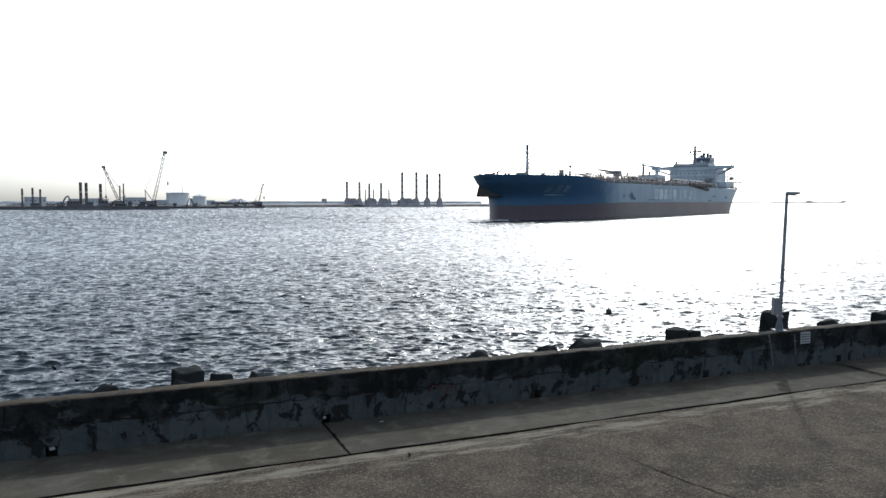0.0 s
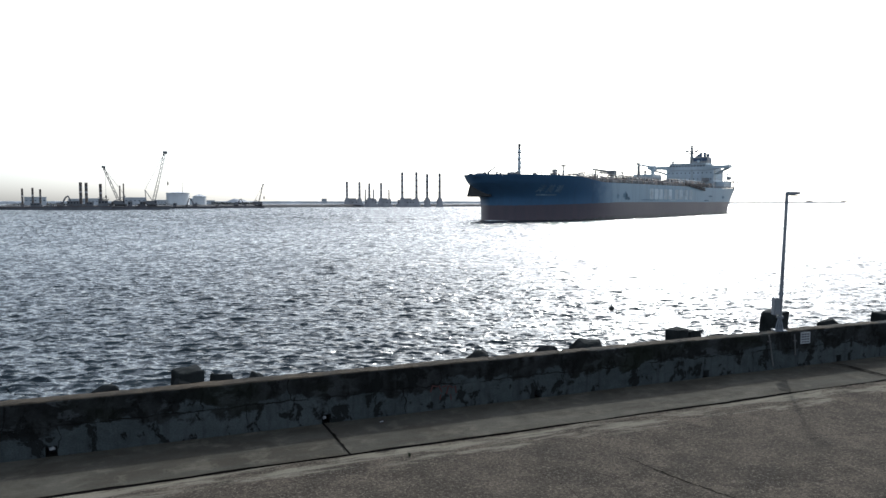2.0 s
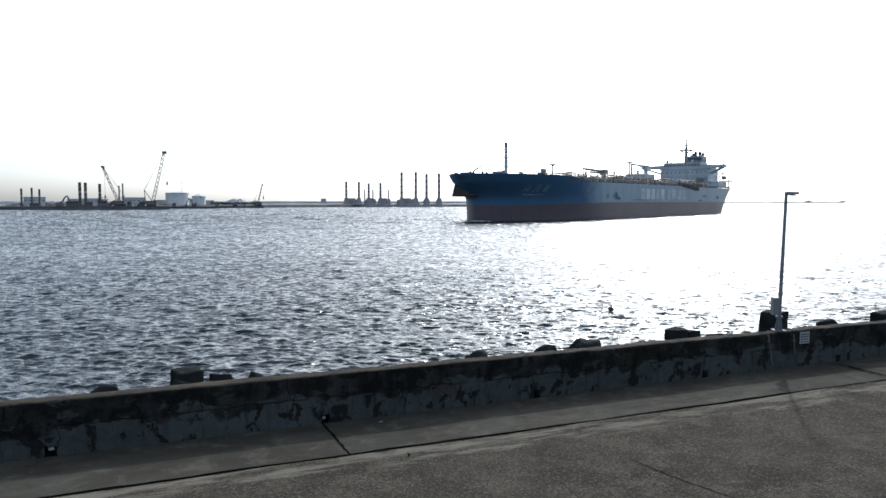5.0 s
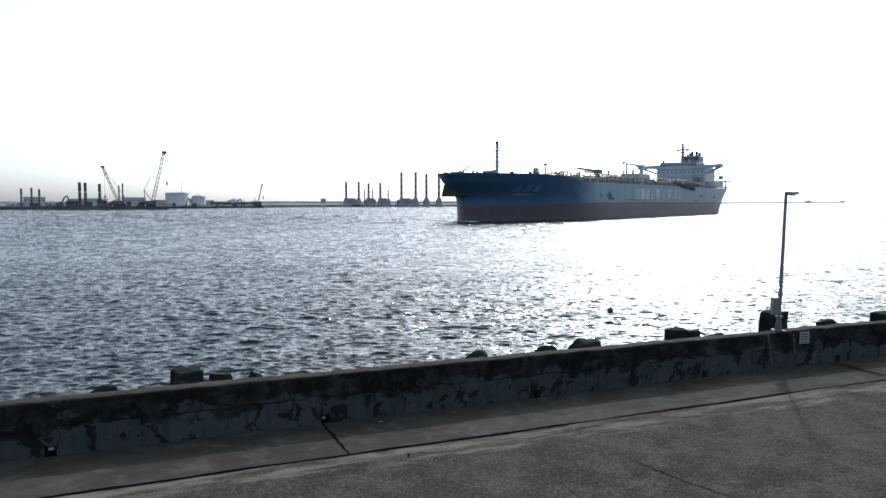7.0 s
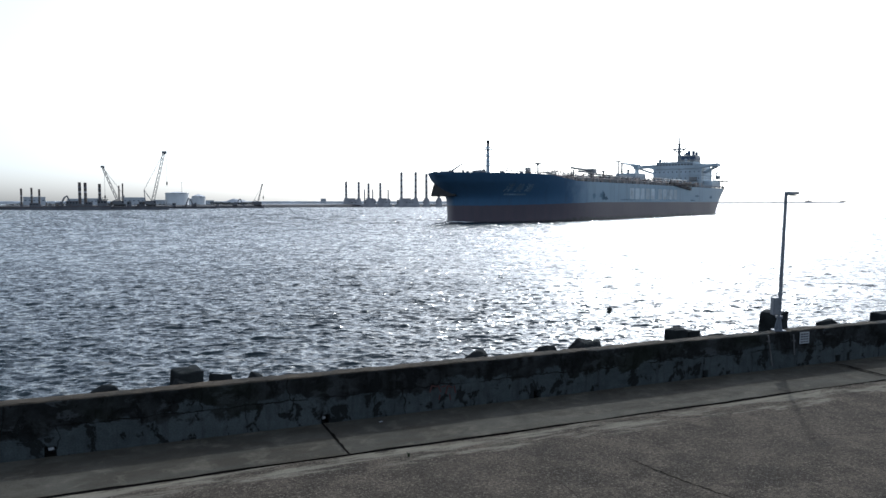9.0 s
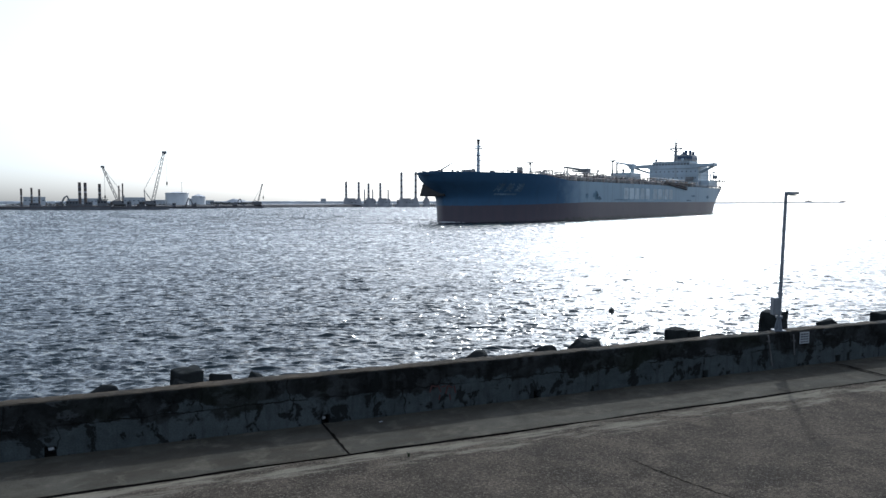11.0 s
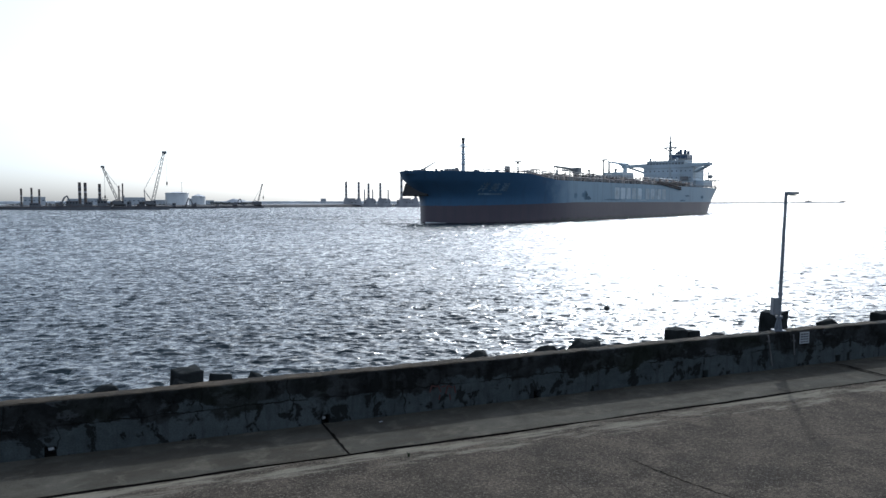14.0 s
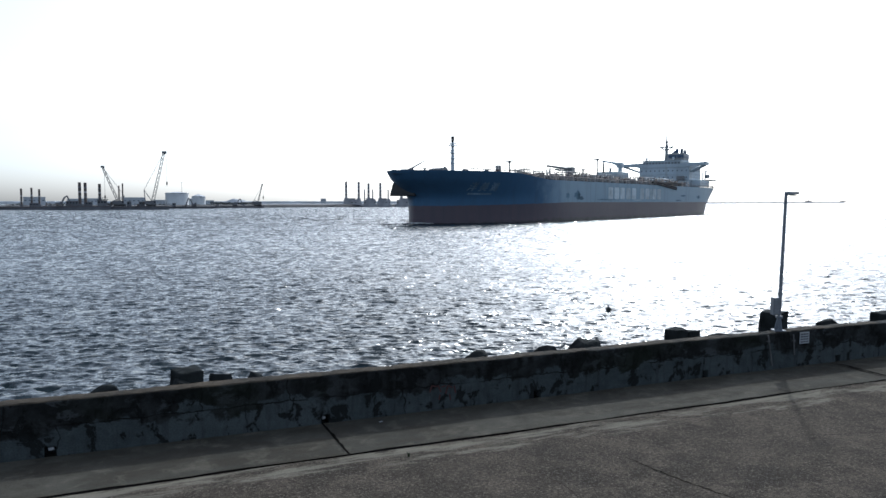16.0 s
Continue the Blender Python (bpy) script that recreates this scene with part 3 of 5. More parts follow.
DECKPALE = worn("weathered_buff_deck_fittings", (0.42, 0.36, 0.31), 0.7, scale=0.6)
DECKDARK = worn("dark_brown_deck_gear", (0.045, 0.036, 0.034), 0.7, scale=0.6)
# window glass lightened to look faint as through haze
PORT = worn("haze_paled_window_glass", (0.14, 0.17, 0.2), 0.3, scale=1.0)
GLASS = Mat("dark_bridge_glass", 0.08).color((0.012, 0.016, 0.02)).m
FUNNEL = worn("dark_blue_funnel_paint", (0.03, 0.06, 0.12), 0.45, scale=0.4)
FOAM = worn("white_sea_foam", (0.72, 0.75, 0.76), 0.9, scale=0.6, amount=0.2)


def flare_of(z):
    """How far the stem leans out: 0 where it stands upright, 1 at the forecastle edge."""
    t = min(1.0, max(0.0, (z - 6.4) / 7.8))
    return t * t * (3 - 2 * t)


def half_breadth(x, z):
    """Half the hull's width at a station x and a height z over the water."""
    k = min(1.0, max(0.0, z / 14.0))
    flare = k ** 2.5
    tip = 111.2 + 8.6 * flare_of(z)
    start = 64 + 8 * flare
    if x > start:
        t = min(1.0, (x - start) / (tip - start))
        w = 21 * max(0.0, 1 - t ** (1.9 + 0.25 * flare)) ** (0.72 - 0.05 * flare)
    elif x < -70:
        t = (-70 - x) / 51.0
        end = 15.0
        run = 0.45 * (1 - k) ** 1.3
        w = 21 - (21 - end) * t ** 2.2 - 21 * run * t ** 2
        w = max(w, 0.3)
    else:
        w = 21.0
    return w


def ease(x, a, b):
    t = min(1.0, max(0.0, (x - a) / (b - a)))
    return t * t * (3 - 2 * t)


def deck_z(x):
    return 13.4 - 0.3 * ease(x, 60, 100)


def edge_z(x):
    """The deck's height at the ship's side, lower than its crown abaft the forecastle."""
    return deck_z(x) - 0.7 * (1 - ease(x, 70, 88))


def bulwark(x):
    return 1.35 * ease(x, 72, 96)


def stern_cut(z):
    """How far aft the hull reaches at a height z."""
    return -122.3 + max(0.0, 12.4 - z) * 1.22


def hull_mesh():
    bm = bmesh.new()
    ts = [i / 10 for i in range(-14, 11)]
    levels = [-3.0, -0.5, 0.6, 1.8, 3, 4.2, 5.4, 6.6, 7.2, 7.8, 8.4, 9, 10.2, 11.4, 12.4]
    fr = [0, 0.01, 0.025, 0.05, 0.08, 0.12, 0.16, 0.2, 0.25, 0.3, 0.4, 0.5, 0.6, 0.68, 0.74, 0.78, 0.81, 0.84, 0.865, 0.89, 0.91, 0.93, 0.945, 0.96, 0.97, 0.98, 0.987, 0.993, 0.997, 1.0]
    sides = []
    for sgn in (1, -1):
        rows = []
        for z in levels + ["top"]:
            row = []
            for f in fr:
                zz = 13.4 if z == "top" else z
                k = flare_of(zz)
                a, b = stern_cut(zz), 111.2 + 8.6 * k
                x = a + (b - a) * f
                h = edge_z(x) + 0.02 if z == "top" else zz
                if z == "top":
                    k = flare_of(h)
                    x = a + (111.2 + 8.6 * k - a) * f
                    h = edge_z(x) + bulwark(x)
                w = half_breadth(x, h) if f < 1 else 0.0
                row.append(bm.verts.new((x, sgn * w, h)))
            rows.append(row)
        for r0, r1 in zip(rows, rows[1:]):
            for i in range(len(fr) - 1):
                q = (r0[i], r0[i + 1], r1[i + 1], r1[i])
                bm.faces.new(q if sgn < 0 else q[::-1])
        sides.append(rows)
    # transom
    for a, b, c, d in zip(sides[0], sides[0][1:], sides[1], sides[1][1:]):
        bm.faces.new((a[0], b[0], d[0], c[0]))
    bmesh.ops.remove_doubles(bm, verts=bm.verts, dist=0.002)
    return bm


def deck_mesh():
    bm = bmesh.new()
    xs = [-120.5 + i * 241 / 90 for i in range(91)] + [121.2]
    prev = None
    for x in xs:
        w = max(0.1, half_breadth(x, 13.4) - 0.15)
        z, crown = edge_z(x) - 0.05, deck_z(x) - edge_z(x) + 0.45
        cur = [bm.verts.new((x, y, z + crown * (1 - (y / 21) ** 2))) for y in (-w, -w / 2, 0, w / 2, w)]
        if prev:
            for i in range(4):
                bm.faces.new((prev[i], cur[i], cur[i + 1], prev[i + 1]))
        prev = cur
    return bm


def build_ship():
    ship = thing("tanker_ship", pose(0, 0, 0), "large dark blue oil tanker with white deckhouse, under way", "ship")
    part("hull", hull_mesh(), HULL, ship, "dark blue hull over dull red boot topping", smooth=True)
    part("main_deck", deck_mesh(), DECK, ship)

    def rail(x0, x1, side, z, n):
        bm = bmesh.new()
        pts = []
        for i in range(n + 1):
            x = x0 + (x1 - x0) * i / n
            pts.append(Vector((x, side * (half_breadth(x, 13.4) - 0.3), z(x))))
        for p in pts:
            tube(bm, p, p + Vector((0, 0, 1.15)), 0.08, n=4)
        for a, b in zip(pts, pts[1:]):
            for h in (0.4, 0.78, 1.15):
                tube(bm, a + Vector((0, 0, h)), b + Vector((0, 0, h)), 0.06, n=4, cap=False)
        return bm

    for s in (1, -1):
        part("railing", rail(-119, 94, s, edge_z, 110), SHIPGREY, ship)
    bm = bmesh.new()
    for i in range(13):
        y = -14.5 + 29 * i / 12
        tube(bm, (-120.6, y, 13.4), (-120.6, y, 14.6), 0.05, n=4)
    for h in (13.8, 14.2, 14.6):
        tube(bm, (-120.6, -14.5, h), (-120.6, 14.5, h), 0.045, n=4)
    part("stern_rail", bm, SHIPGREY, ship)

    # foremast with platforms and lights
    fm = part("foremast", tb((93.6, 0, 13), (93.6, 0, 23.4), 0.62, 0.4, n=12), CREAM, ship, "grey foremast with light platforms")
    part("mast_top", tb((93.6, 0, 23.4), (93.6, 0, 25.2), 0.42, 0.55, n=10), BLACK, fm)
    for z, r in ((22.3, 1.5), (20.2, 1.1), (18.6, 0.95), (17.2, 1.0)):
        bm = tb((93.6, 0.15, z), (93.6, 0.15, z + 0.18), r, n=10)
        tube(bm, (93.6 - r, 0.15, z + 0.8), (93.6 + r, 0.15, z + 0.8), 0.06, n=4)
        tube(bm, (93.6, 0.15 - r, z + 0.8), (93.6, 0.15 + r, z + 0.8), 0.06, n=4)
        for a in range(4):
            dx, dy = r * math.cos(a * 1.57), r * math.sin(a * 1.57)
            tube(bm, (93.6 + dx, 0.15 + dy, z), (93.6 + dx, 0.15 + dy, z + 0.8), 0.06, n=4)
        part("platform", bm, CREAM, fm)
    part("yard", tb((93.6, -1.8, 22.9), (93.6, 1.8, 22.9), 0.09, n=6), SHIPGREY, fm)
    part("horn", tb((94.3, 0.5, 24.0), (95.1, 0.9, 24.1), 0.08, 0.25, n=8), SHIPGREY, fm)

    # forecastle gear
    for y in (-6.0, 6.0):
        w = part("windlass", tb((108, y - 1.6, 14.3), (108, y + 1.6, 14.3), 1.0, n=12), SHIPGREY, ship)
        part("drum_flange", tb((108, y + 1.6, 14.3), (108, y + 1.75, 14.3), 1.3, n=12), SHIPGREY, w)
        part("bed", bx(106.6, 109.4, y - 2, y + 2, 13.0, 13.9), SHIPGREY, w)
    for x, y in ((101, 10), (101, -10), (112, 7), (112, -7), (97, 14), (97, -14), (105, 12), (105, -12)):
        bm = bmesh.new()
        for d in (-0.5, 0.5):
            tube(bm, (x + d, y, 13), (x + d, y, 14.9), 0.28, n=8)
            tube(bm, (x + d, y, 14.8), (x + d, y, 15.0), 0.36, n=8)
        part("bollard", bm, SHIPGREY, ship)
    d = part("davit", tb((112, -0.5, 13), (112, -0.5, 15.4), 0.32, n=6), SHIPGREY, ship)
    part("davit_arm", tb((112.4, -0.4, 15.2), (106.5, -0.8, 17.4), 0.26, 0.16, n=6), SHIPGREY, d)
    part("jackstaff", tb((118.6, 0, 13.2), (118.6, 0, 17.5), 0.06, n=5), SHIPGREY, ship)
    for x, y in ((103, 3), (99, -4), (104.5, -2)):
        part("vent", tube(tb((x, y, 13), (x, y, 15.3), 0.3, n=8), (x, y, 15.3), (x, y, 15.6), 0.5, n=8), SHIPGREY, ship)

    # anchor housing under the flare, coloured black for the shaded underside there
    bm = bx(103.0, 112.6, -8.2, 0.6, 7.6, 11.3, bevel=0.25)
    for v in bm.verts:
        if v.co.z > 9:
            v.co.x -= 0.6
            v.co.y += 0.5 if v.co.y < -4 else 0.0
    part("anchor_housing", bm, BLACK, ship, "anchor housing block, blackened for shade under the flared bow")

    # cargo pipes, manifold, walkway
    for y in (-3.2, -2.0, -0.8, 0.6, 1.8, 3.0):
        part("cargo_pipe", tb((-60, y, 14.9), (88, y, 14.9), 0.38, n=8), DECK if abs(y) > 1 else SHIPGREY, ship)
    bm = bmesh.new()
    for i in range(38):
        x = -58 + i * 3.95
        box(bm, x, x + 0.3, -4, 4, 13.9, 14.5)
    part("pipe_support", bm, SHIPGREY, ship)
    cw = part("catwalk", bx(-60, 92, 4.4, 5.8, 15.7, 15.85), SHIPGREY, ship)
    bm = bmesh.new()
    for i in range(51):
        x = -60 + i * 3.04
        for y in (4.4, 5.8):
            tube(bm, (x, y, 13.8), (x, y, 16.95), 0.06, n=4)
    for y in (4.4, 5.8):
        for h in (16.4, 16.95):
            tube(bm, (-60, y, h), (92, y, h), 0.05, n=4)
    part("catwalk_rail", bm, SHIPGREY, cw)
    man = part("manifold", bx(12, 30, -17, 17, 14.0, 14.25), SHIPGREY, ship)
    for i in range(6):
        x = 14 + i * 2.8
        for s in (-1, 1):
            bm = tb((x, s * 4, 15.1), (x, s * 16.6, 15.1), 0.36, n=8)
            tube(bm, (x, s * 16.4, 15.1), (x, s * 16.8, 15.1), 0.6, n=10)
            part("manifold_pipe", bm, SHIPGREY, man)
    rnd = random.Random(11)
    for i in range(46):
        x, y = -62 + i * 3.3 + rnd.uniform(-1, 1), rnd.choice((-1, 1)) * rnd.uniform(6.5, 18.5)
        h, r = rnd.uniform(0.7, 1.7), rnd.uniform(0.25, 0.6)
        bm = tb((x, y, 12.8), (x, y, 13.5 + h), r, n=8)
        tube(bm, (x, y, 13.5 + h), (x, y, 13.75 + h), r * 1.5, n=8)
        part("tank_hatch", bm, SHIPGREY if i % 3 else DECK, ship)
    for i in range(50):
        x = -60 + i * 3.05 + rnd.uniform(-0.8, 0.8)
        y = min(19.2, half_breadth(x + 2.4, 12.7) - 1.4)
        part("deck_locker", bx(x, x + rnd.uniform(0.8, 2.4), y - 0.9, y, 12.7, 13.7 + rnd.uniform(0, 1.0), bevel=0.05), (DECKDARK, DECKPALE, DECKDARK, SHIPGREY)[i % 4], ship)
    for i in range(22):
        x = -58 + i * 6.7
        bm = bmesh.new()
        for d in (-0.5, 0.5):
            w = min(20.0, half_breadth(x + 1, 12.7) - 0.9)
            tube(bm, (x + d, w, 12.6), (x + d, w, 13.8), 0.25, n=8)
        part("bollard", bm, SHIPGREY, ship)

    # pipe frames and stays near the ship's side
    for i in range(40):
        x = -60 + i * 3.7 + rnd.uniform(-0.8, 0.8)
        y = rnd.uniform(13.5, 18.0)
        h = rnd.uniform(14.6, 15.8)
        bm = tb((x, y - 2, 12.8), (x, y - 2, h), 0.14, n=5)
        tube(bm, (x, y + 1, 12.8), (x, y + 1, h), 0.14, n=5)
        tube(bm, (x, y - 2.2, h), (x, y + 1.2, h), 0.16, n=5)
        tube(bm, (x, y + 1, 12.8), (x + rnd.choice((-2.2, 2.2)), y + 1, h), 0.1, n=5)
        part("pipe_frame", bm, (SHIPGREY, DECKPALE, DECKDARK)[i % 3], ship)
    for i in range(34):
        x = -64 + i * 4.1 + rnd.uniform(-0.7, 0.7)
        w = min(19.9, half_breadth(x, 12.7) - 1.0)
        part("deck_strut", tube(tb((x, w, 12.7), (x - 1.9, w - 1.3, 14.9), 0.16, n=5), (x - 1.9, w - 1.3, 14.9), (x - 3.4, w - 1.3, 14.9), 0.13, n=5), (DECKPALE, SHIPGREY)[i % 2], ship)
    for y, z, r in ((19.4, 14.0, 0.18), (12.5, 14.6, 0.2), (16.2, 14.3, 0.16), (-11, 14.6, 0.2)):
        part("side_pipe", tb((-60, y, z), (84, y, z), r, n=6), DECK, ship)

    # tall deck fittings: vent posts with flat heads
    def head_post(x, y, z, wide, r=0.3):
        p = part("vent_post", tb((x, y, 13.6), (x, y, z), r, r * 0.8, n=8), SHIPGREY, ship)
        bm = bx(x - 0.4, x + 0.4, y - wide, y + wide, z - 0.2, z + 0.25, bevel=0.08)
        tube(bm, (x, y - wide * 0.6, z - 1.0), (x, y - wide * 0.2, z - 0.1), 0.12, n=5)
        tube(bm, (x, y + wide * 0.6, z - 1.0), (x, y + wide * 0.2, z - 0.1), 0.12, n=5)
        part("post_head", bm, SHIPGREY, p)

    head_post(61, 0, 19.4, 1.2)
    head_post(5, 0, 18.6, 1.0)
    head_post(18.5, 12, 21.6, 1.4, 0.34)
    part("vent_trunk", bx(66.8, 68.2, -1.0, 0.4, 13.4, 17.8, bevel=0.15), SHIPGREY, ship)

    # hose-handling crane amidships
    hc = part("hose_crane", tb((18.5, 1.0, 13.6), (18.5, 1.0, 17.4), 1.1, 0.9, n=12), SHIPGREY, ship)
    part("jib", tube(tube(tb((18.5, 1, 18.2), (33, -1.0, 19.0), 0.6, 0.4, n=6), (18.5, 1, 17.4), (28, -0.4, 17.9), 0.3, n=6), (33, -1.0, 19.1), (33, -1.0, 15.0), 0.2, n=5), SHIPGREY, hc)
    part("crane_cab", bx(17.2, 20.0, 0.0, 2.6, 17.0, 19.0, bevel=0.1), SHIPGREY, hc)
    part("jib_rest", tube(tb((31, -0.8, 13.6), (31, -0.8, 18.4), 0.3, n=6), (31, -2.4, 13.6), (31, -0.8, 18.4), 0.15, n=5), SHIPGREY, hc)

    # deckhouse forward of the bridge front
    dh = part("deck_house", bx(-28, -16, -3.4, 5.6, 13.6, 18.4, bevel=0.15), CREAM, ship, "pale deck store with flat roof")
    part("roof_rail", tube(tb((-28, -3.4, 19.2), (-16, -3.4, 19.2), 0.06, n=4), (-16, -3.4, 19.2), (-16, 5.6, 19.2), 0.06, n=4), SHIPGREY, dh)
    part("roof_vent", tube(tb((-18, 1.5, 18.4), (-18, 1.5, 19.6), 0.5, n=8), (-18, 1.5, 19.6), (-18, 1.5, 20.0), 0.8, n=8), SHIPGREY, dh)
    pc = part("provision_crane", tb((-32, 0, 13.5), (-32, 0, 22.0), 1.2, 0.8, n=10), CREAM, ship)
    part("jib", tube(tb((-32, 0, 22.3), (-14, -0.2, 22.7), 0.6, 0.35, n=6), (-32, 0, 20.8), (-24, -0.1, 22.3), 0.25, n=6), CREAM, pc)
    part("crane_cab", bx(-33.4, -30.6, -1.2, 1.2, 20.6, 22.8, bevel=0.1), CREAM, pc)
    part("jib_rest", tb((-15, -0.2, 18.0), (-15, -0.2, 22.3), 0.4, n=6), SHIPGREY, pc)
    for y in (9.0, -6.0):
        part("deck_store", bx(-58, -46, y - 3, y + 3, 13.4, 16.4, bevel=0.15), CREAM, ship)
    part("hose_rack", bx(-44, -38, 8, 14, 13.4, 15.4, bevel=0.1), SHIPGREY, ship)

    # accommodation block
    FX, YA, YB = -83.0, -11.0, 13.6
    acc = part("accommodation", bx(-101, FX, YA, YB, 13.3, 22.8, bevel=0.1), CREAM, ship, "white accommodation block with rows of small windows")
    bm = bmesh.new()
    for z in (16.3, 19.3, 22.6):
        box(bm, -101.6, FX + 0.4, YA - 0.4, YB + 0.4, z, z + 0.22)
    part("deck_edge", bm, CREAM, acc)
    for z in (14.9, 17.8, 21.0):
        for i in range(11):
            y = YA + 1.3 + i * (YB - YA - 2.6) / 10
            part("window", bx(FX - 0.02, FX + 0.06, y - 0.3, y + 0.3, z - 0.32, z + 0.38), PORT, acc)
        for i in range(7):
            x = -99 + i * 2.4
            part("window", bx(x - 0.3, x + 0.3, YB - 0.02, YB + 0.06, z - 0.32, z + 0.38), PORT, acc)
    part("vent_box", bx(FX, FX + 1.6, 8.0, 11.5, 16.6, 18.3, bevel=0.1), SHIPGREY, acc)
    for y in (-8.5, 12.0):
        part("door", bx(FX - 0.02, FX + 0.05, y - 0.5, y + 0.5, 13.6, 15.6), SHIPGREY, acc)
    lower = part("lower_house", bx(-101, FX - 3, YB, 18.0, 13.3, 16.3, bevel=0.1), CREAM, acc)
    for i in range(6):
        x = -99 + i * 2.4
        part("window", bx(x - 0.3, x + 0.3, 17.98, 18.06, 14.5, 15.2), PORT, lower)
    br = part("bridge", bx(-95, FX + 0.4, -9.2, 9.6, 22.8, 25.9, bevel=0.1), CREAM, ship, "white navigation bridge with a band of windows")
    for i in range(12):
        y = -8.5 + i * 17.2 / 11
        part("bridge_window", bx(FX + 0.38, FX + 0.46, y - 0.6, y + 0.6, 24.3, 25.2), PORT, br)
    for i in range(5):
        x = -93.5 + i * 2.4
        part("bridge_window", bx(x - 0.9, x + 0.9, 9.58, 9.66, 24.3, 25.2), PORT, br)
    for s in (1, -1):
        bm = bmesh.new()
        pts = [(s * 9.3, 22.6), (s * 15.5, 23.3), (s * 21.3, 23.4), (s * 21.3, 24.9), (s * 18.0, 24.7), (s * 9.3, 25.0)]
        n = len(pts)
        for x in (-88.5, FX + 0.3):
            for y, z in pts:
                bm.verts.new((x, y, z))
        bm.verts.ensure_lookup_table()
        for i in range(n):
            bm.faces.new([bm.verts[j] for j in (i, (i + 1) % n, n + (i + 1) % n, n + i)])
        bm.faces.new(bm.verts[0:n])
        bm.faces.new(bm.verts[n:2 * n])
        wg = part("bridge_wing", bm, CREAM, br)
        bm = bmesh.new()
        root = YB if s > 0 else YA
        for x in (FX - 1, -88):
            tube(bm, (x, s * 20.2, 23.5), (x, root + s * 0.2, 20.4), 0.38, n=6)
        part("wing_brace", bm, CREAM, wg)
        part("wing_light", tb((FX, s * 21.0, 24.9), (FX, s * 21.0, 25.9), 0.2, n=6), SHIPGREY, wg)
    roof = part("monkey_island", bx(-95.5, FX + 0.9, -9.6, 10.0, 25.9, 26.15, bevel=0.05), CREAM, br)
    bm = bmesh.new()
    for i in range(11):
        y = -9.4 + i * 1.92
        tube(bm, (FX + 0.7, y, 26.1), (FX + 0.7, y, 27.1), 0.07, n=4)
    for h in (26.6, 27.1):
        tube(bm, (FX + 0.7, -9.4, h), (FX + 0.7, 9.8, h), 0.06, n=4)
    part("roof_rail", bm, SHIPGREY, roof)
    for y, h in ((-9.0, 28.4), (-6.2, 32.4), (-8.2, 27.8), (-7.2, 28.6), (6.5, 28.2), (9, 28)):
        part("antenna", tb((-86, y, 26.0), (-86, y, h), 0.2, 0.1, n=5), SHIPGREY, roof)
    for y in (-8.8, 4.5):
        part("dome", tube(tb((-87, y, 26.0), (-87, y, 26.8), 0.3, n=6), (-87, y, 26.8), (-87, y, 27.8), 0.7, 0.5, n=10), CREAM, roof)

    # main mast
    mm = part("radar_mast", tb((-90.2, 0, 25.9), (-90.2, 0, 35.2), 0.95, 0.6, n=10), SHIPGREY, ship, "grey radar mast with crossed yards")
    bm = tb((-90.2, -3.4, 33.0), (-90.2, 3.4, 33.0), 0.42, n=6)
    for s in (-1, 1):
        tube(bm, (-90.2, s * 3.3, 33.0), (-90.2, s * 0.4, 31.3), 0.32, n=5)
        tube(bm, (-90.2, s * 3.2, 33), (-90.2, s * 3.2, 33.8), 0.1, n=5)
    part("yard", bm, SHIPGREY, mm)
    part("radar_scanner", bx(-90.5, -89.5, -1.9, 1.9, 35.3, 35.75, bevel=0.06), SHIPGREY, mm)
    part("mast_pole", tb((-90.2, 0, 35.2), (-90.2, 0, 39.0), 0.42, 0.3, n=6), SHIPGREY, mm)
    part("flag", bx(-91.3, -90.2, -0.02, 0.02, 36.6, 38.0), DECK, mm)
    part("platform", tb((-90.2, 0, 29.4), (-90.2, 0, 29.6), 1.3, n=10), CREAM, mm)

    # funnel and engine casing
    cas = part("engine_casing", bx(-116, -102.5, -7.5, 8.5, 13.3, 25.0, bevel=0.15), CREAM, ship)
    fn = part("funnel", bx(-112, -102.8, -4.0, 4.4, 25.0, 30.6, bevel=0.5), SHIPGREY, cas, "grey funnel casing with dark exhaust pipes")
    for x, y, h in ((-109, -3.0, 31.6), (-106, -1.0, 32.2), (-104.5, 0.6, 33.0), (-106.5, 2.2, 33.0), (-108, 3.4, 32.4)):
        part("exhaust", tb((x, y, 30.2), (x, y, h), 0.75, n=10), FUNNEL, fn)
    part("funnel_band", bx(-112.1, -102.7, -4.1, 4.5, 28.0, 29.9, bevel=0.45), FUNNEL, fn)

    # aft deck: canopy posts, lifeboat, rails
    ap = part("aft_platform", bx(-119.5, -100, 9.5, 19.0, 16.6, 16.85), CREAM, ship)
    for x, y in ((-119, 10), (-119, 14.4), (-114, 18.0), (-108, 18.7), (-101, 18.8), (-119, 12)):
        part("stanchion", tb((x, y, 13.3), (x, y, 18.0), 0.16, n=6), SHIPGREY, ap)
    lb = bmesh.new()
    bmesh.ops.create_uvsphere(lb, u_segments=14, v_segments=8, radius=1)
    for v in lb.verts:
        v.co = Vector((-108 + v.co.x * 3.0, 14.8 + v.co.y * 1.2, 18.8 + v.co.z * 1.1))
    b = part("lifeboat", lb, SHIPGREY, ship, "dark lifeboat in davits", smooth=True)
    for x in (-110.2, -105.8):
        bm = tb((x, 13.2, 16.8), (x, 13.2, 21.0), 0.3, n=6)
        tube(bm, (x, 13.2, 21.0), (x, 15.4, 21.3), 0.25, n=6)
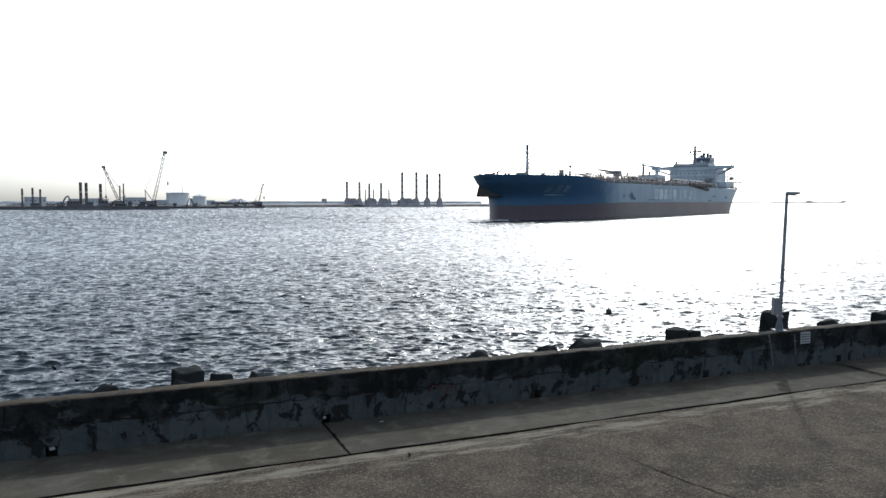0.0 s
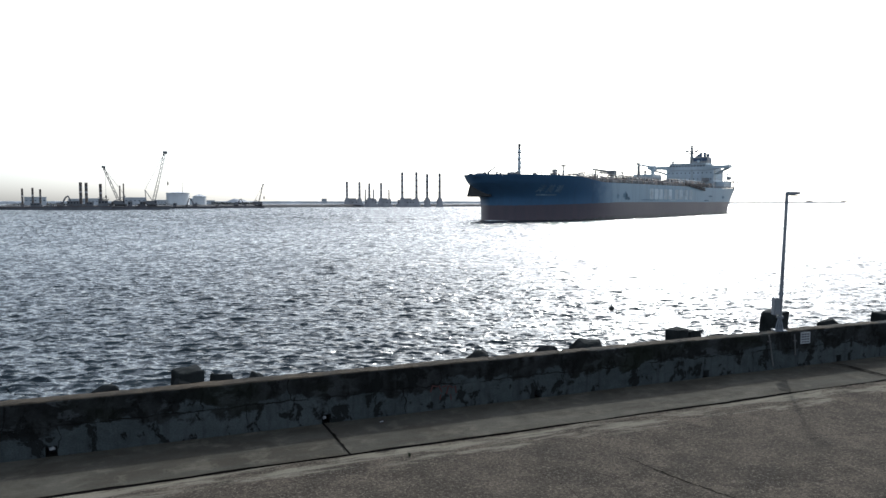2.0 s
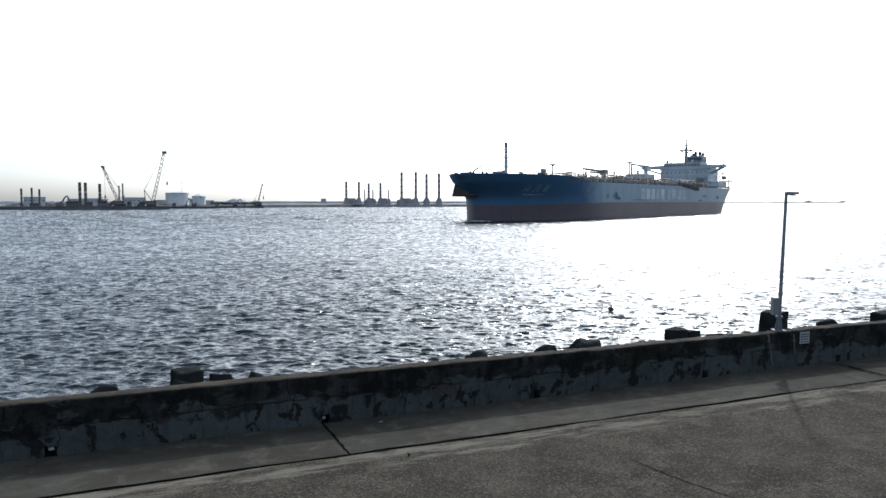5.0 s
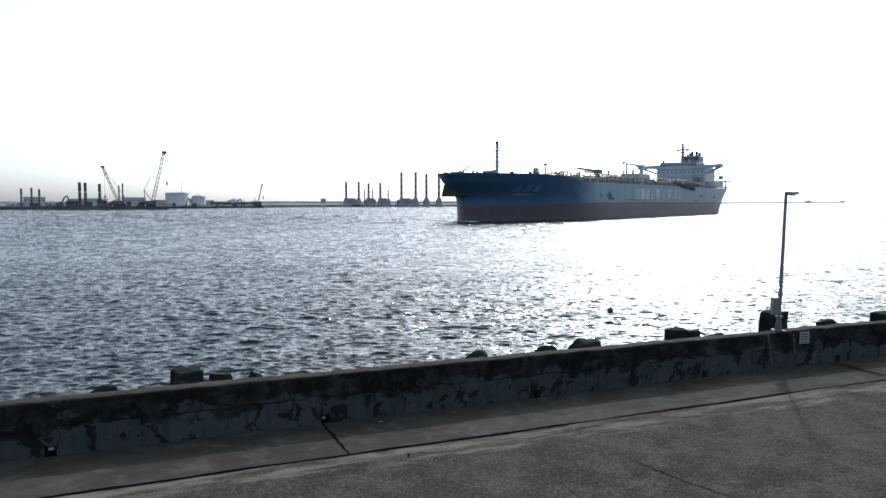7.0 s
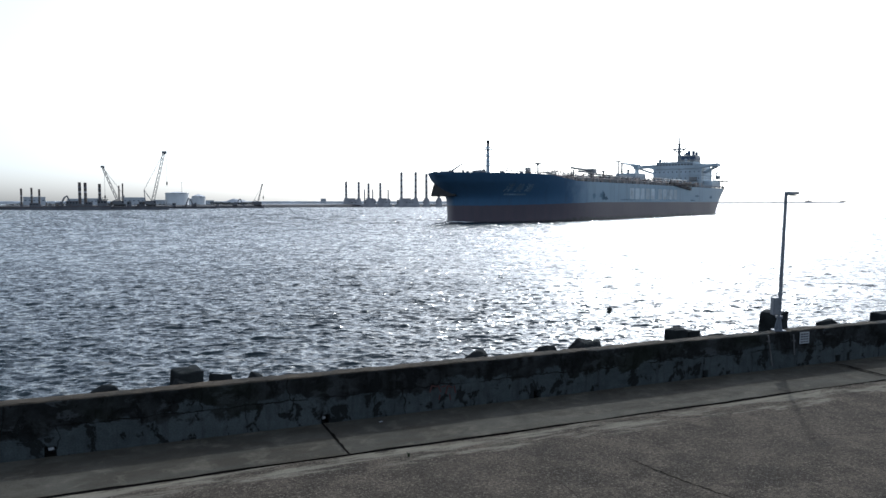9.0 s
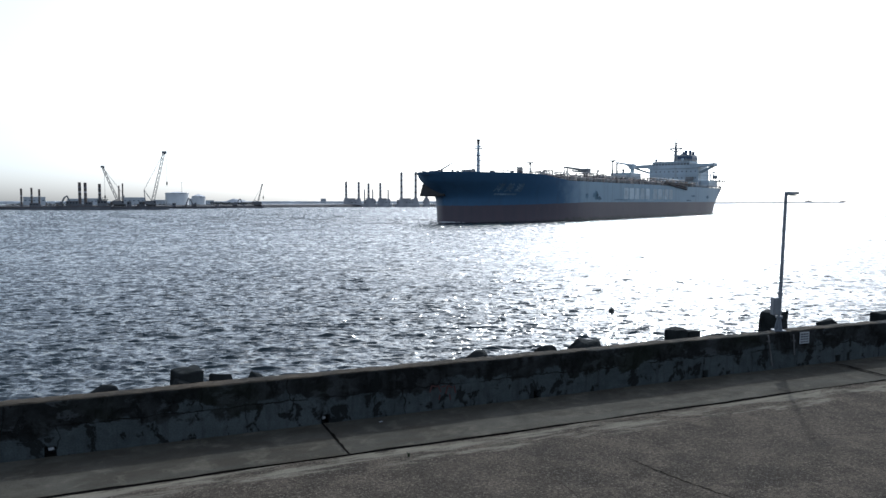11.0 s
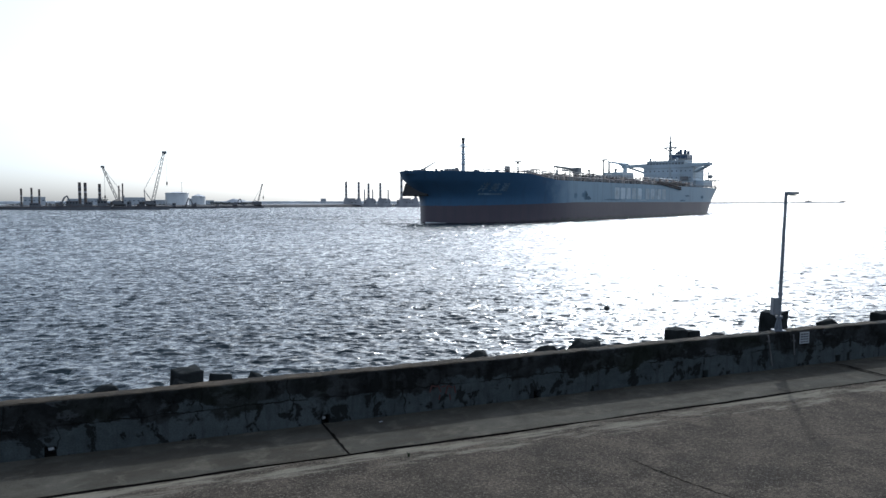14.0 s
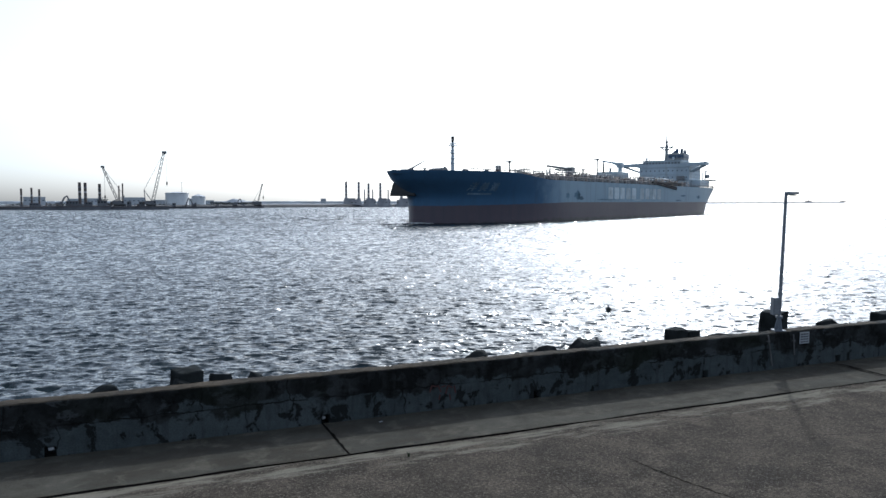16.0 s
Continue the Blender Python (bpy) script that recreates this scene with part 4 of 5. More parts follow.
        tube(bm, (x, 14.9, 19.8), (x, 14.9, 21.2), 0.06, n=4)
        part("davit", bm, CREAM, b)
    part("ensign_staff", tb((-120, 0, 13.5), (-120, 0, 18.5), 0.08, n=5), SHIPGREY, ship)

    # accommodation ladder stowed along the side
    g = bmesh.new()
    a, c = Vector((-19, 21.35, 13.4)), Vector((-42, 21.35, 11.6))
    for dz in (-0.3, 0.5):
        tube(g, a + Vector((0, 0, dz)), c + Vector((0, 0, dz)), 0.28, n=6)
    for i in range(14):
        p = a.lerp(c, i / 13)
        tube(g, p + Vector((0, 0, -0.3)), p + Vector((0, 0, 0.5)), 0.1, n=4)
    part("gangway", g, DECKDARK, ship, "dark stowed gangway ladder")
    part("gangway_beam", bx(-48, -14, 20.8, 21.5, 13.3, 14.1), DECKDARK, ship)

    # worn name characters on the bow, with a small unreadable line below
    cu = bpy.data.curves.new("name_text", "FONT")
    cu.body, cu.size, cu.extrude, cu.align_x = "\u6d0b \u7f8e \u6e56", 2.6, 0.02, "CENTER"
    tmp = new("name_text", cu)
    me = bpy.data.meshes.new_from_object(tmp.evaluated_get(bpy.context.evaluated_depsgraph_get()))
    bpy.data.objects.remove(tmp)
    for v in me.vertices:
        x = 98.6 - v.co.x * 0.95
        z = 9.2 + v.co.y
        v.co = (x, half_breadth(x, z) + 0.05 + v.co.z, z)
    me.materials.clear()
    me.materials.append(NAMEPAINT)
    nm = new("name_lettering", me)
    nm.parent = ship
    nm["label"] = "worn white painted characters"
    bm = bmesh.new()
    for i in range(9):
        x0 = 102.0 - i * 0.75
        vs = []
        for x, z in ((x0, 8.0), (x0 - 0.6, 8.0), (x0 - 0.6, 8.45), (x0, 8.45)):
            vs.append(bm.verts.new((x, half_breadth(x, z) + 0.06, z)))
        bm.faces.new(vs)
    part("small_lettering", bm, NAMEPAINT, ship, "small white bars of worn lettering")

    # plain white marks on the side, worn
    LX = [(29.0, 4.2), (23.7, 4.3), (18.3, 4.2), (12.9, 4.2), (7.5, 4.3), (-1.0, 4.2), (-6.4, 4.3), (-11.8, 1.4), (-14.2, 4.2), (-19.6, 4.2)]
    for x, w in LX:
        bm = bmesh.new()
        prism(bm, [(x, 7.3), (x - 0.5, 7.0), (x - w + 0.5, 7.0), (x - w, 7.3), (x - w, 10.8), (x - w + 0.5, 11.1), (x - 0.5, 11.1), (x, 10.8)], 20.99, 21.04)
        for v in bm.verts:
            v.co = Vector((v.co.x, v.co.z, v.co.y))
        part("hull_mark", bm, SHIPWHITE, ship, "worn white block mark on the hull")
    part("thin_stripe", bx(-3, 6, 20.99, 21.03, 6.6, 6.75), SHIPWHITE, ship)
    for x, z, rx, rz in ((53.5, 8.2, 2.4, 1.2), (50.5, 7.2, 1.7, 0.6), (60.5, 8.0, 1.1, 0.8), (31, 6.75, 6.5, 0.22), (-52, 8.6, 2.6, 0.5), (-74, 8.2, 1.8, 0.7), (-46, 6.6, 3.0, 0.3)):
        bm = bmesh.new()
        ring = []
        for k in range(44):
            a = k * math.tau / 44
            q = 1 + 0.55 * noise.noise(Vector((math.cos(a) * 1.6 + x, math.sin(a) * 1.6, z))) + 0.3 * noise.noise(Vector((math.cos(a) * 5 + x, math.sin(a) * 5, z)))
            ring.append((x + math.cos(a) * rx * q, z + math.sin(a) * rz * q))
        prism(bm, ring, 20.99, 21.03)
        for v in bm.verts:
            v.co = Vector((v.co.x, v.co.z, v.co.y))
        part("scuff", bm, SCUFF, ship, "dark tug scuff on the hull paint")
    # low curl of foam round the stem
    bm = bmesh.new()
    prev = None
    line = [(111.2 - 3.5 * (1 - i / 14), 1) for i in range(14)] + [(111.5, 0)] + [(111.2 - 3.5 * (i / 14), -1) for i in range(1, 15)]
    for x, s in line:
        w = s * half_breadth(min(x, 111.1), 0.2)
        k = max(0.0, 1 - (111.5 - x) / 3.8)
        h = 0.03 + 0.38 * k * (0.7 + 0.5 * noise.noise(Vector((x * 1.3, s, 0))))
        o = 0.15 + 0.3 * (1 - k)
        cur = [bm.verts.new((x + (0.02 if s else 0.05), w + s * 0.06, h)), bm.verts.new((x + 0.3, w + s * (0.1 + o * 0.5), h * 0.6)), bm.verts.new((x + 0.3 * k, w + s * (0.2 + o), -0.3))]
        if prev:
            for i in range(2):
                bm.faces.new((prev[i], cur[i], cur[i + 1], prev[i + 1]))
        prev = cur
    part("bow_wave", bm, FOAM, ship, "thin white foam at the bow", smooth=True)
    return ship


ship = build_ship()


# ---- the far shore ----
def worn_far(name, c, rough=0.7, scale=0.3):
    return worn(name, c, rough, scale=scale, amount=0.3)


EMBANK = worn_far("rock_embankment", (0.05, 0.05, 0.055), 0.9, 0.2)
# coast and breakwater colours are paled to stand for haze
COAST = worn_far("haze_paled_coast", (0.5, 0.52, 0.54), 0.9, 0.05)
PALEBANK = worn_far("haze_paled_breakwater_stone", (0.42, 0.41, 0.43), 0.9, 0.1)
RUST = worn_far("rusty_steel", (0.12, 0.10, 0.09), 0.8)
BARGE = worn_far("dark_barge_paint", (0.13, 0.135, 0.15), 0.7)
TANKW = worn_far("pale_storage_tank_paint", (0.62, 0.64, 0.66), 0.5, 0.08)
SHED = worn_far("pale_grey_cladding", (0.45, 0.47, 0.5), 0.6, 0.1)
STRIPE = worn_far("pale_leg_paint", (0.42, 0.42, 0.42), 0.6)
LEGDARK = worn_far("dark_leg_paint", (0.16, 0.165, 0.18), 0.6)
# jack-up grey lightened for the haze over the far bank
JACK = worn_far("haze_paled_jack_up_paint", (0.34, 0.34, 0.36), 0.7)
BOOM = worn_far("warm_grey_boom_paint", (0.27, 0.25, 0.24), 0.7)
# leaf green greyed, so the haze sits in the colour
FARGREEN = worn_far("hazy_shrub_leaves", (0.085, 0.092, 0.085), 0.9, 0.4)


def far(b, d, z=SEA):
    """A place d metres out on the bearing b, across over ahead."""
    return Vector((b * d, d, z))


def facing(b, d, z=SEA):
    return pose(b * d, d, z, 0, 0, math.degrees(-math.atan(b)))


def shore_strip(name, line, width, top, label, seed, mat=None):
    """A low rubble bank along a line of places, with a crown of uneven height."""
    bm = bmesh.new()
    pts = []
    for (ax, ay), (bx_, by_) in zip(line, line[1:]):
        n = max(2, int(math.hypot(bx_ - ax, by_ - ay) / 6))
        pts += [(ax + (bx_ - ax) * i / n, ay + (by_ - ay) * i / n) for i in range(n)]
    pts.append(line[-1])
    rows = []
    for i, (x, y) in enumerate(pts):
        j = min(i + 1, len(pts) - 1)
        k = max(i - 1, 0)
        t = Vector((pts[j][0] - pts[k][0], pts[j][1] - pts[k][1], 0)).normalized()
        nrm = Vector((-t.y, t.x, 0))
        row = []
        for off, z in ((-3, -1.5), (0, 0.1), (2.5, 0.6), (4.5, 0.92), (7, 1.0), (width, 1.0), (width + 4, -1.5)):
            q = Vector((x, y, 0)) + nrm * off
            w = noise.noise(Vector((q.x, q.y, seed)) * 0.22) * 0.5 + noise.noise(Vector((q.x, q.y, seed)) * 0.06) * 0.4
            row.append(bm.verts.new((q.x, q.y, SEA + top * z + (w * top * 0.22 if z > 0 else 0))))
        rows.append(row)
    for a, b in zip(rows, rows[1:]):
        for i in range(6):
            bm.faces.new((a[i], b[i], b[i + 1], a[i + 1]))
    return tagged(part(name, bm, mat or EMBANK, None), label, "shore", kind="structure")


shore_strip("ground_far_bank", [(-900, 300), (-520, 470), (-334, 560), (-282, 582), (-226, 680), (-180, 742), (-61, 852), (70, 905), (330, 960)], 60, 3.0, "low grey rubble bank across the harbour", 2.0)
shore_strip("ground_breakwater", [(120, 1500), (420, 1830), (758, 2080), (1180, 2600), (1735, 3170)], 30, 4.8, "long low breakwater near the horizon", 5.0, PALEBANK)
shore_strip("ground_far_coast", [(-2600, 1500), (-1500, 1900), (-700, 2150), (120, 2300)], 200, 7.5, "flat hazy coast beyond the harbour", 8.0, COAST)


def lattice(bm, a, b, w0, w1, bays, r=0.12):
    """A four-sided lattice boom from a to b."""
    a, b = Vector(a), Vector(b)
    q = (b - a).to_track_quat("Z", "Y")
    rings = []
    for i in range(bays + 1):
        t = i / bays
        w = (w0 + (w1 - w0) * t) / 2
        rings.append([a.lerp(b, t) + q @ Vector(c) for c in ((-w, -w, 0), (w, -w, 0), (w, w, 0), (-w, w, 0))])
    for i, (p, n) in enumerate(zip(rings, rings[1:])):
        for j in range(4):
            tube(bm, p[j], n[j], r, n=4, cap=False)
            tube(bm, p[j], n[(j + 1) % 4] if i % 2 else n[(j + 3) % 4], r * 0.7, n=4, cap=False)
    return bm


def barge(b, d, long, wide, high, turn=0.0, label="dark flat steel work barge moored by the bank"):
    t = thing("barge", facing(b, d) @ pose(0, 0, 0, 0, 0, turn), label, "barge", "work barges")
    L = long / 2
    bm = bmesh.new()
    prof = [(-L, high), (-L, 0.9), (-L + 2, -1.0), (L - 2, -1.0), (L, 0.9), (L, high)]
    lo = [bm.verts.new((x, -wide / 2, z)) for x, z in prof]
    hi = [bm.verts.new((x, wide / 2, z)) for x, z in prof]
    for i in range(6):
        bm.faces.new((lo[i], lo[(i + 1) % 6], hi[(i + 1) % 6], hi[i]))
    bm.faces.new(lo)
    bm.faces.new(hi[::-1])
    part("hull", bm, BARGE, t)
    part("fender_strip", bx(-L + 0.5, L - 0.5, -wide / 2 - 0.3, -wide / 2 - 0.02, high - 0.7, high - 0.3), RUST, t)
    for i in range(max(3, int(long / 7))):
        x = -L + 1.5 + i * (long - 3) / max(2, int(long / 7) - 1)
        r = random.Random(i + int(d))
        k = r.randint(0, 2)
        gx, gy = x + r.uniform(-2, 2), r.uniform(-2, 3)
        if k == 0:
            part("deck_crate", bx(gx, gx + r.uniform(1, 3), gy, gy + 1.5, high, high + r.uniform(0.8, 2.2), bevel=0.05), LEGDARK, t)
        elif k == 1:
            part("winch", tube(tb((gx, gy, high + 0.8), (gx + 1.6, gy, high + 0.8), 0.7, n=8), (gx + 0.8, gy, high), (gx + 0.8, gy, high + 0.8), 0.4, n=6), RUST, t)
        else:
            part("pipe_stand", tube(tb((gx, gy, high), (gx, gy, high + r.uniform(2, 4)), 0.16, n=5), (gx, gy, high + 1.6), (gx + 3.2, gy, high + 1.3), 0.2, n=5), RUST, t)
        part("bollard", tube(tb((x, -wide / 2 + 0.6, high), (x, -wide / 2 + 0.6, high + 0.8), 0.22, n=6), (x, -wide / 2 + 0.6, high + 0.7), (x, -wide / 2 + 0.6, high + 0.85), 0.32, n=6), RUST, t)
    return t


def cabin(t, x, y, z, w, dp, h, mat=None, win=True):
    c = part("deck_cabin", bx(x - w / 2, x + w / 2, y - dp / 2, y + dp / 2, z, z + h, bevel=0.08), mat or BARGE, t)
    part("cabin_roof", bx(x - w / 2 - 0.2, x + w / 2 + 0.2, y - dp / 2 - 0.2, y + dp / 2 + 0.2, z + h, z + h + 0.18), RUST, c)
    if win:
        for i in range(max(1, int(w / 2))):
            xx = x - w / 2 + 1 + i * 2
            part("window", bx(xx - 0.5, xx + 0.5, y - dp / 2 - 0.03, y - dp / 2 + 0.02, z + h * 0.5, z + h * 0.82), GLASS, c)


def spud(t, x, y, z0, z1, r, bands=3):
    p = part("spud_pile", tb((x, y, z0), (x, y, z1), r, n=10), RUST, t, "tall rusty steel spud pile")
    h = z1 - z0
    for i in range(bands):
        a = z0 + h * (0.35 + 0.2 * i)
        part("band", tb((x, y, a), (x, y, a + h * 0.08), r + 0.04, n=10), STRIPE if i % 2 else LEGDARK, p)
    part("collar", bx(x - r * 1.7, x + r * 1.7, y - r * 1.7, y + r * 1.7, z0 + 0.2, z0 + 1.4, bevel=0.1), BARGE, p)


# dredging barges by the bank
B1 = barge(-0.5723, 548, 36, 12, 2.3)
for x, yt in ((41, 334.0), (57, 332.5), (69, 335.0)):
    spud(B1, (x - 40) / 1300 * 548, 1.0, 2.3, 6.05 + (357.25 - yt) / 1300 * 548, 0.72, 2)
cabin(B1, 9, 0, 2.3, 7, 4, 2.6)
B2 = barge(-0.4954, 540, 44, 14, 3.0)
for x, yt, r in ((144, 323.0, 1.05), (153, 323.5, 1.05), (176, 325.5, 1.0)):
    spud(B2, (x - 140) / 1300 * 540, 1.0, 3.0, 6.05 + (357.25 - yt) / 1300 * 540, r, 3)
cabin(B2, -3.5, 2, 3.0, 8, 5, 3.4)
cabin(B2, 7.5, 2, 3.0, 5, 4, 2.6)
cabin(B2, 16.5, 0, 3.0, 6.5, 5, 4.0)
B2w = part("control_platform", bx(12.8, 20.5, -2.5, 3, 7.4, 8.0, bevel=0.1), BARGE, B2)
part("platform_rail", tube(tb((13, -2.5, 9.0), (20.3, -2.5, 9.0), 0.1, n=4), (16.6, -2.5, 8.0), (16.6, -2.5, 9.4), 0.1, n=4), RUST, B2w)
B3 = barge(-0.4262, 556, 30, 13, 2.6)
for x, yt in ((215, 329.0), (221, 325.0)):
    spud(B3, (x - 230) / 1300 * 556, 2.0, 2.6, 6.05 + (357.25 - yt) / 1300 * 556, 0.5, 1)
cabin(B3, 0.5, 1, 2.6, 3.2, 3, 3.4)
B4 = barge(-0.3938, 560, 24, 16, 2.8, label="crane barge with dark steel hull beside the bank")
cabin(B4, -7.5, 3, 2.8, 4, 4, 3.2)
B5 = barge(-0.3377, 640, 40, 12, 2.0)
cabin(B5, -16, 2, 2.0, 3, 3, 2.6)
B6 = barge(-0.2762, 700, 46, 12, 2.0)
cabin(B6, 19, 2, 2.0, 4, 3, 3.2)


def lattice_crane(b, d, z, foot, tip, mast, w, hook, label):
    """A crawler crane; foot, tip and mast lie in the plane facing the quay."""
    t = thing("crane", facing(b, d, z), label, "crane", "lattice cranes")
    part("crawler_track", bx(-3.6, 3.6, -3.0, -1.8, 0, 1.2, bevel=0.3), BLACK, t)
    part("crawler_track", bx(-3.6, 3.6, 1.8, 3.0, 0, 1.2, bevel=0.3), BLACK, t)
    part("machine_house", bx(-4.6, 2.6, -1.7, 1.7, 1.3, 4.0, bevel=0.15), LEGDARK, t)
    cb = part("cab", bx(1.8, 3.4, -2.6, -1.2, 1.6, 3.8, bevel=0.12), BARGE, t)
    part("cab_window", bx(2.0, 3.2, -2.64, -2.59, 2.6, 3.5), GLASS, cb)
    part("counterweight", bx(-5.8, -4.5, -1.9, 1.9, 1.3, 3.4, bevel=0.1), RUST, t)
    f, p, m = (foot[0], 0, foot[1]), (tip[0], 0, tip[1]), (mast[0], 0, mast[1])
    bays = max(6, int((Vector(p) - Vector(f)).length / 3.3))
    bo = part("boom", lattice(bmesh.new(), f, p, w, w * 0.7, bays, 0.21), BOOM, t, "dark lattice boom")
    part("boom_head", bx(p[0] - w * 0.7, p[0] + w * 0.9, -w * 0.5, w * 0.5, p[2] - w * 0.4, p[2] + w * 0.5, bevel=0.1), LEGDARK, bo)
    part("a_frame", tube(tb((-4, 0, 3.6), m, 0.25, n=5), (0.5, 0, 3.6), m, 0.25, n=5), LEGDARK, t)
    bm = tb(m, p, 0.14, n=4)
    tube(bm, m, (-4.8, 0, 3.6), 0.06, n=4)
    part("pendant", bm, LEGDARK, t)
    hx = p[0] + w * 0.8
    bm = tb((hx, 0, p[2]), (hx, 0, hook), 0.1, n=4)
    part("hoist_rope", bm, LEGDARK, t)
    part("hook_block", tube(tb((hx, 0, hook), (hx, 0, hook - 2.2), 0.45, 0.6, n=8), (hx, 0, hook - 2.2), (hx, 0, hook - 3.2), 0.2, n=6), BLACK, t)


lattice_crane(-0.3954, 560, SEA + 2.8, (1.0, 2.6), (9.9, 40.6), (-4.8, 12.2), 2.1, 18.5, "tall lattice-boom crawler crane on a barge")
lattice_crane(-0.4392, 552, SEA + 2.8, (0, 2.2), (-10.6, 29.0), (4.0, 7.5), 1.6, 8.0, "lattice-boom crane with its boom leaning back")
lattice_crane(-0.2508, 705, SEA + 2.2, (0, 2), (4.5, 20.5), (-3, 5.5), 1.0, 9.0, "small lattice crane on a work barge")


def excavator(b, d, z, flip=1, s=1.0, label="long-reach excavator on a barge, arm raised"):
    t = thing("excavator", facing(b, d, z), label, "excavator", "excavators")
    part("track", bx(-2.4 * s, 2.4 * s, -1.6 * s, -0.8 * s, 0, 0.9 * s, bevel=0.2), BLACK, t)
    part("track", bx(-2.4 * s, 2.4 * s, 0.8 * s, 1.6 * s, 0, 0.9 * s, bevel=0.2), BLACK, t)
    part("body", bx(-2.6 * s, 1.6 * s, -1.4 * s, 1.4 * s, 1.0 * s, 2.6 * s, bevel=0.2), LEGDARK, t)
    part("cab", bx(0.2 * s, 1.9 * s, -1.5 * s, -0.3 * s, 1.2 * s, 3.4 * s, bevel=0.15), BARGE, t)
    part("boom", tube(tb((flip * 1.2 * s, 0, 1.6 * s), (flip * 3.2 * s, 0, 6.2 * s), 0.75 * s, 0.6 * s, n=6), (flip * 3.2 * s, 0, 6.2 * s), (flip * 5.0 * s, 0, 7.4 * s), 0.6 * s, 0.5 * s, n=6), LEGDARK, t)
    part("stick", tb((flip * 5.0 * s, 0, 7.4 * s), (flip * 7.0 * s, 0, 2.0 * s), 0.5 * s, 0.42 * s, n=6), LEGDARK, t)
    part("bucket", bx(min(flip * 6.2, flip * 7.4) * s, max(flip * 6.2, flip * 7.4) * s, -0.7 * s, 0.7 * s, 0.9 * s, 2.2 * s, bevel=0.3), LEGDARK, t)


excavator(-0.5200, 545, SEA + 2.6, 1, 1.05)
excavator(-0.3369, 640, SEA + 2.0, -1, 0.95)
excavator(-0.2808, 700, SEA + 2.0, 1, 0.9)


def tank(b, d, r, h, dome, z=SEA + 2.5, label="large pale cylindrical storage tank"):
    t = thing("storage_tank", facing(b, d, z), label, "storage tank", "storage tanks")
    part("shell", tb((0, 0, 0), (0, 0, h), r, n=40), TANKW, t, smooth=False)
    bm = bmesh.new()
    tube(bm, (0, 0, h), (0, 0, h + dome), r * 0.99, r * 0.12, n=40)
    part("roof", bm, TANKW, t)
    part("wind_girder", tb((0, 0, h - 0.8), (0, 0, h - 0.4), r + 0.35, n=40), SHED, t)
    part("stair", tube(tb((-r * 0.5, -r * 0.9, 0), (r * 0.4, -r * 0.95, h), 0.25, n=5), (-r * 0.5, -r * 0.9, 1.0), (r * 0.4, -r * 0.95, h + 1.0), 0.1, n=4), SHED, t)


def shed(b, d, w, dp, h, z=SEA + 2.5, label="pale flat-roofed industrial shed", n=5):
    t = thing("shed", facing(b, d, z), label, "building", "sheds")
    part("wall", bx(-w / 2, w / 2, -dp / 2, dp / 2, -1, h), SHED, t)
    part("roof", bx(-w / 2 - 0.4, w / 2 + 0.4, -dp / 2 - 0.4, dp / 2 + 0.4, h, h + 0.5, bevel=0.1), TANKW, t)
    for i in range(n):
        x = -w / 2 + w * (i + 0.5) / n
        part("window", bx(x - w / n * 0.22, x + w / n * 0.22, -dp / 2 - 0.06, -dp / 2 + 0.02, h * 0.55, h * 0.68), PORT, t)


tank(-0.3600, 720, 10.80, 12.2, 1.0)
tank(-0.3308, 800, 7.08, 9.5, 2.2)
tank(-0.3377, 860, 5.95, 7.0, 1.5, label="smaller pale domed storage tank")
shed(-0.5538, 700, 18.31, 16, 7.6)
shed(-0.4977, 720, 14.95, 14, 6.0)
shed(-0.4754, 730, 16.85, 14, 6.4)
shed(-0.4185, 740, 20.49, 14, 7.4)
shed(-0.3823, 760, 15.20, 14, 5.0)
shed(-0.1615, 1500, 10.38, 8, 9.0, SEA + 3, "small pale harbour building on the far coast", 3)


def stockpile(b, d, w, dp, h, label):
    """A rounded heap of pale bulk material."""
    bm = bmesh.new()
    rows = []
    for i in range(13):
        r = i / 12
        rows.append([])
        for k in range(40):
            a = k * math.tau / 40
            x, y = math.cos(a) * r * w / 2, math.sin(a) * r * dp / 2
            rows[-1].append(bm.verts.new((x, y, h * (1 - r ** 2.6) * (1 + 0.25 * noise.noise(Vector((x * 0.12, y * 0.12, d)))) - 0.4 * r)))
    for a, c in zip(rows, rows[1:]):
        for k in range(40):
            bm.faces.new((a[k], a[(k + 1) % 40], c[(k + 1) % 40], c[k]))
    bmesh.ops.remove_doubles(bm, verts=bm.verts, dist=0.001)
    ob = part("stockpile", bm, SHED, None, smooth=True)
    ob.matrix_world = facing(b, d, SEA + 2.5)
    tagged(ob, label, "stockpile")


stockpile(-0.2790, 900, 38, 20, 6.8, "long pale rounded stockpile behind the bank")
mast = thing("light_mast", facing(-0.3535, 745, SEA + 2.5), "thin tall steel mast beside the storage tank", "mast")
part("pole", tb((0, 0, 0), (0, 0, 23), 0.22, 0.12, n=6), LEGDARK, mast)
part("lamp_frame", bx(-0.8, 0.8, -0.2, 0.2, 22.4, 22.8), LEGDARK, mast)
part("base_plate", bx(-0.7, 0.7, -0.7, 0.7, -0.2, 0.4, bevel=0.05), LEGDARK, mast)
shed(-0.3223, 980, 22.62, 12, 5.0)


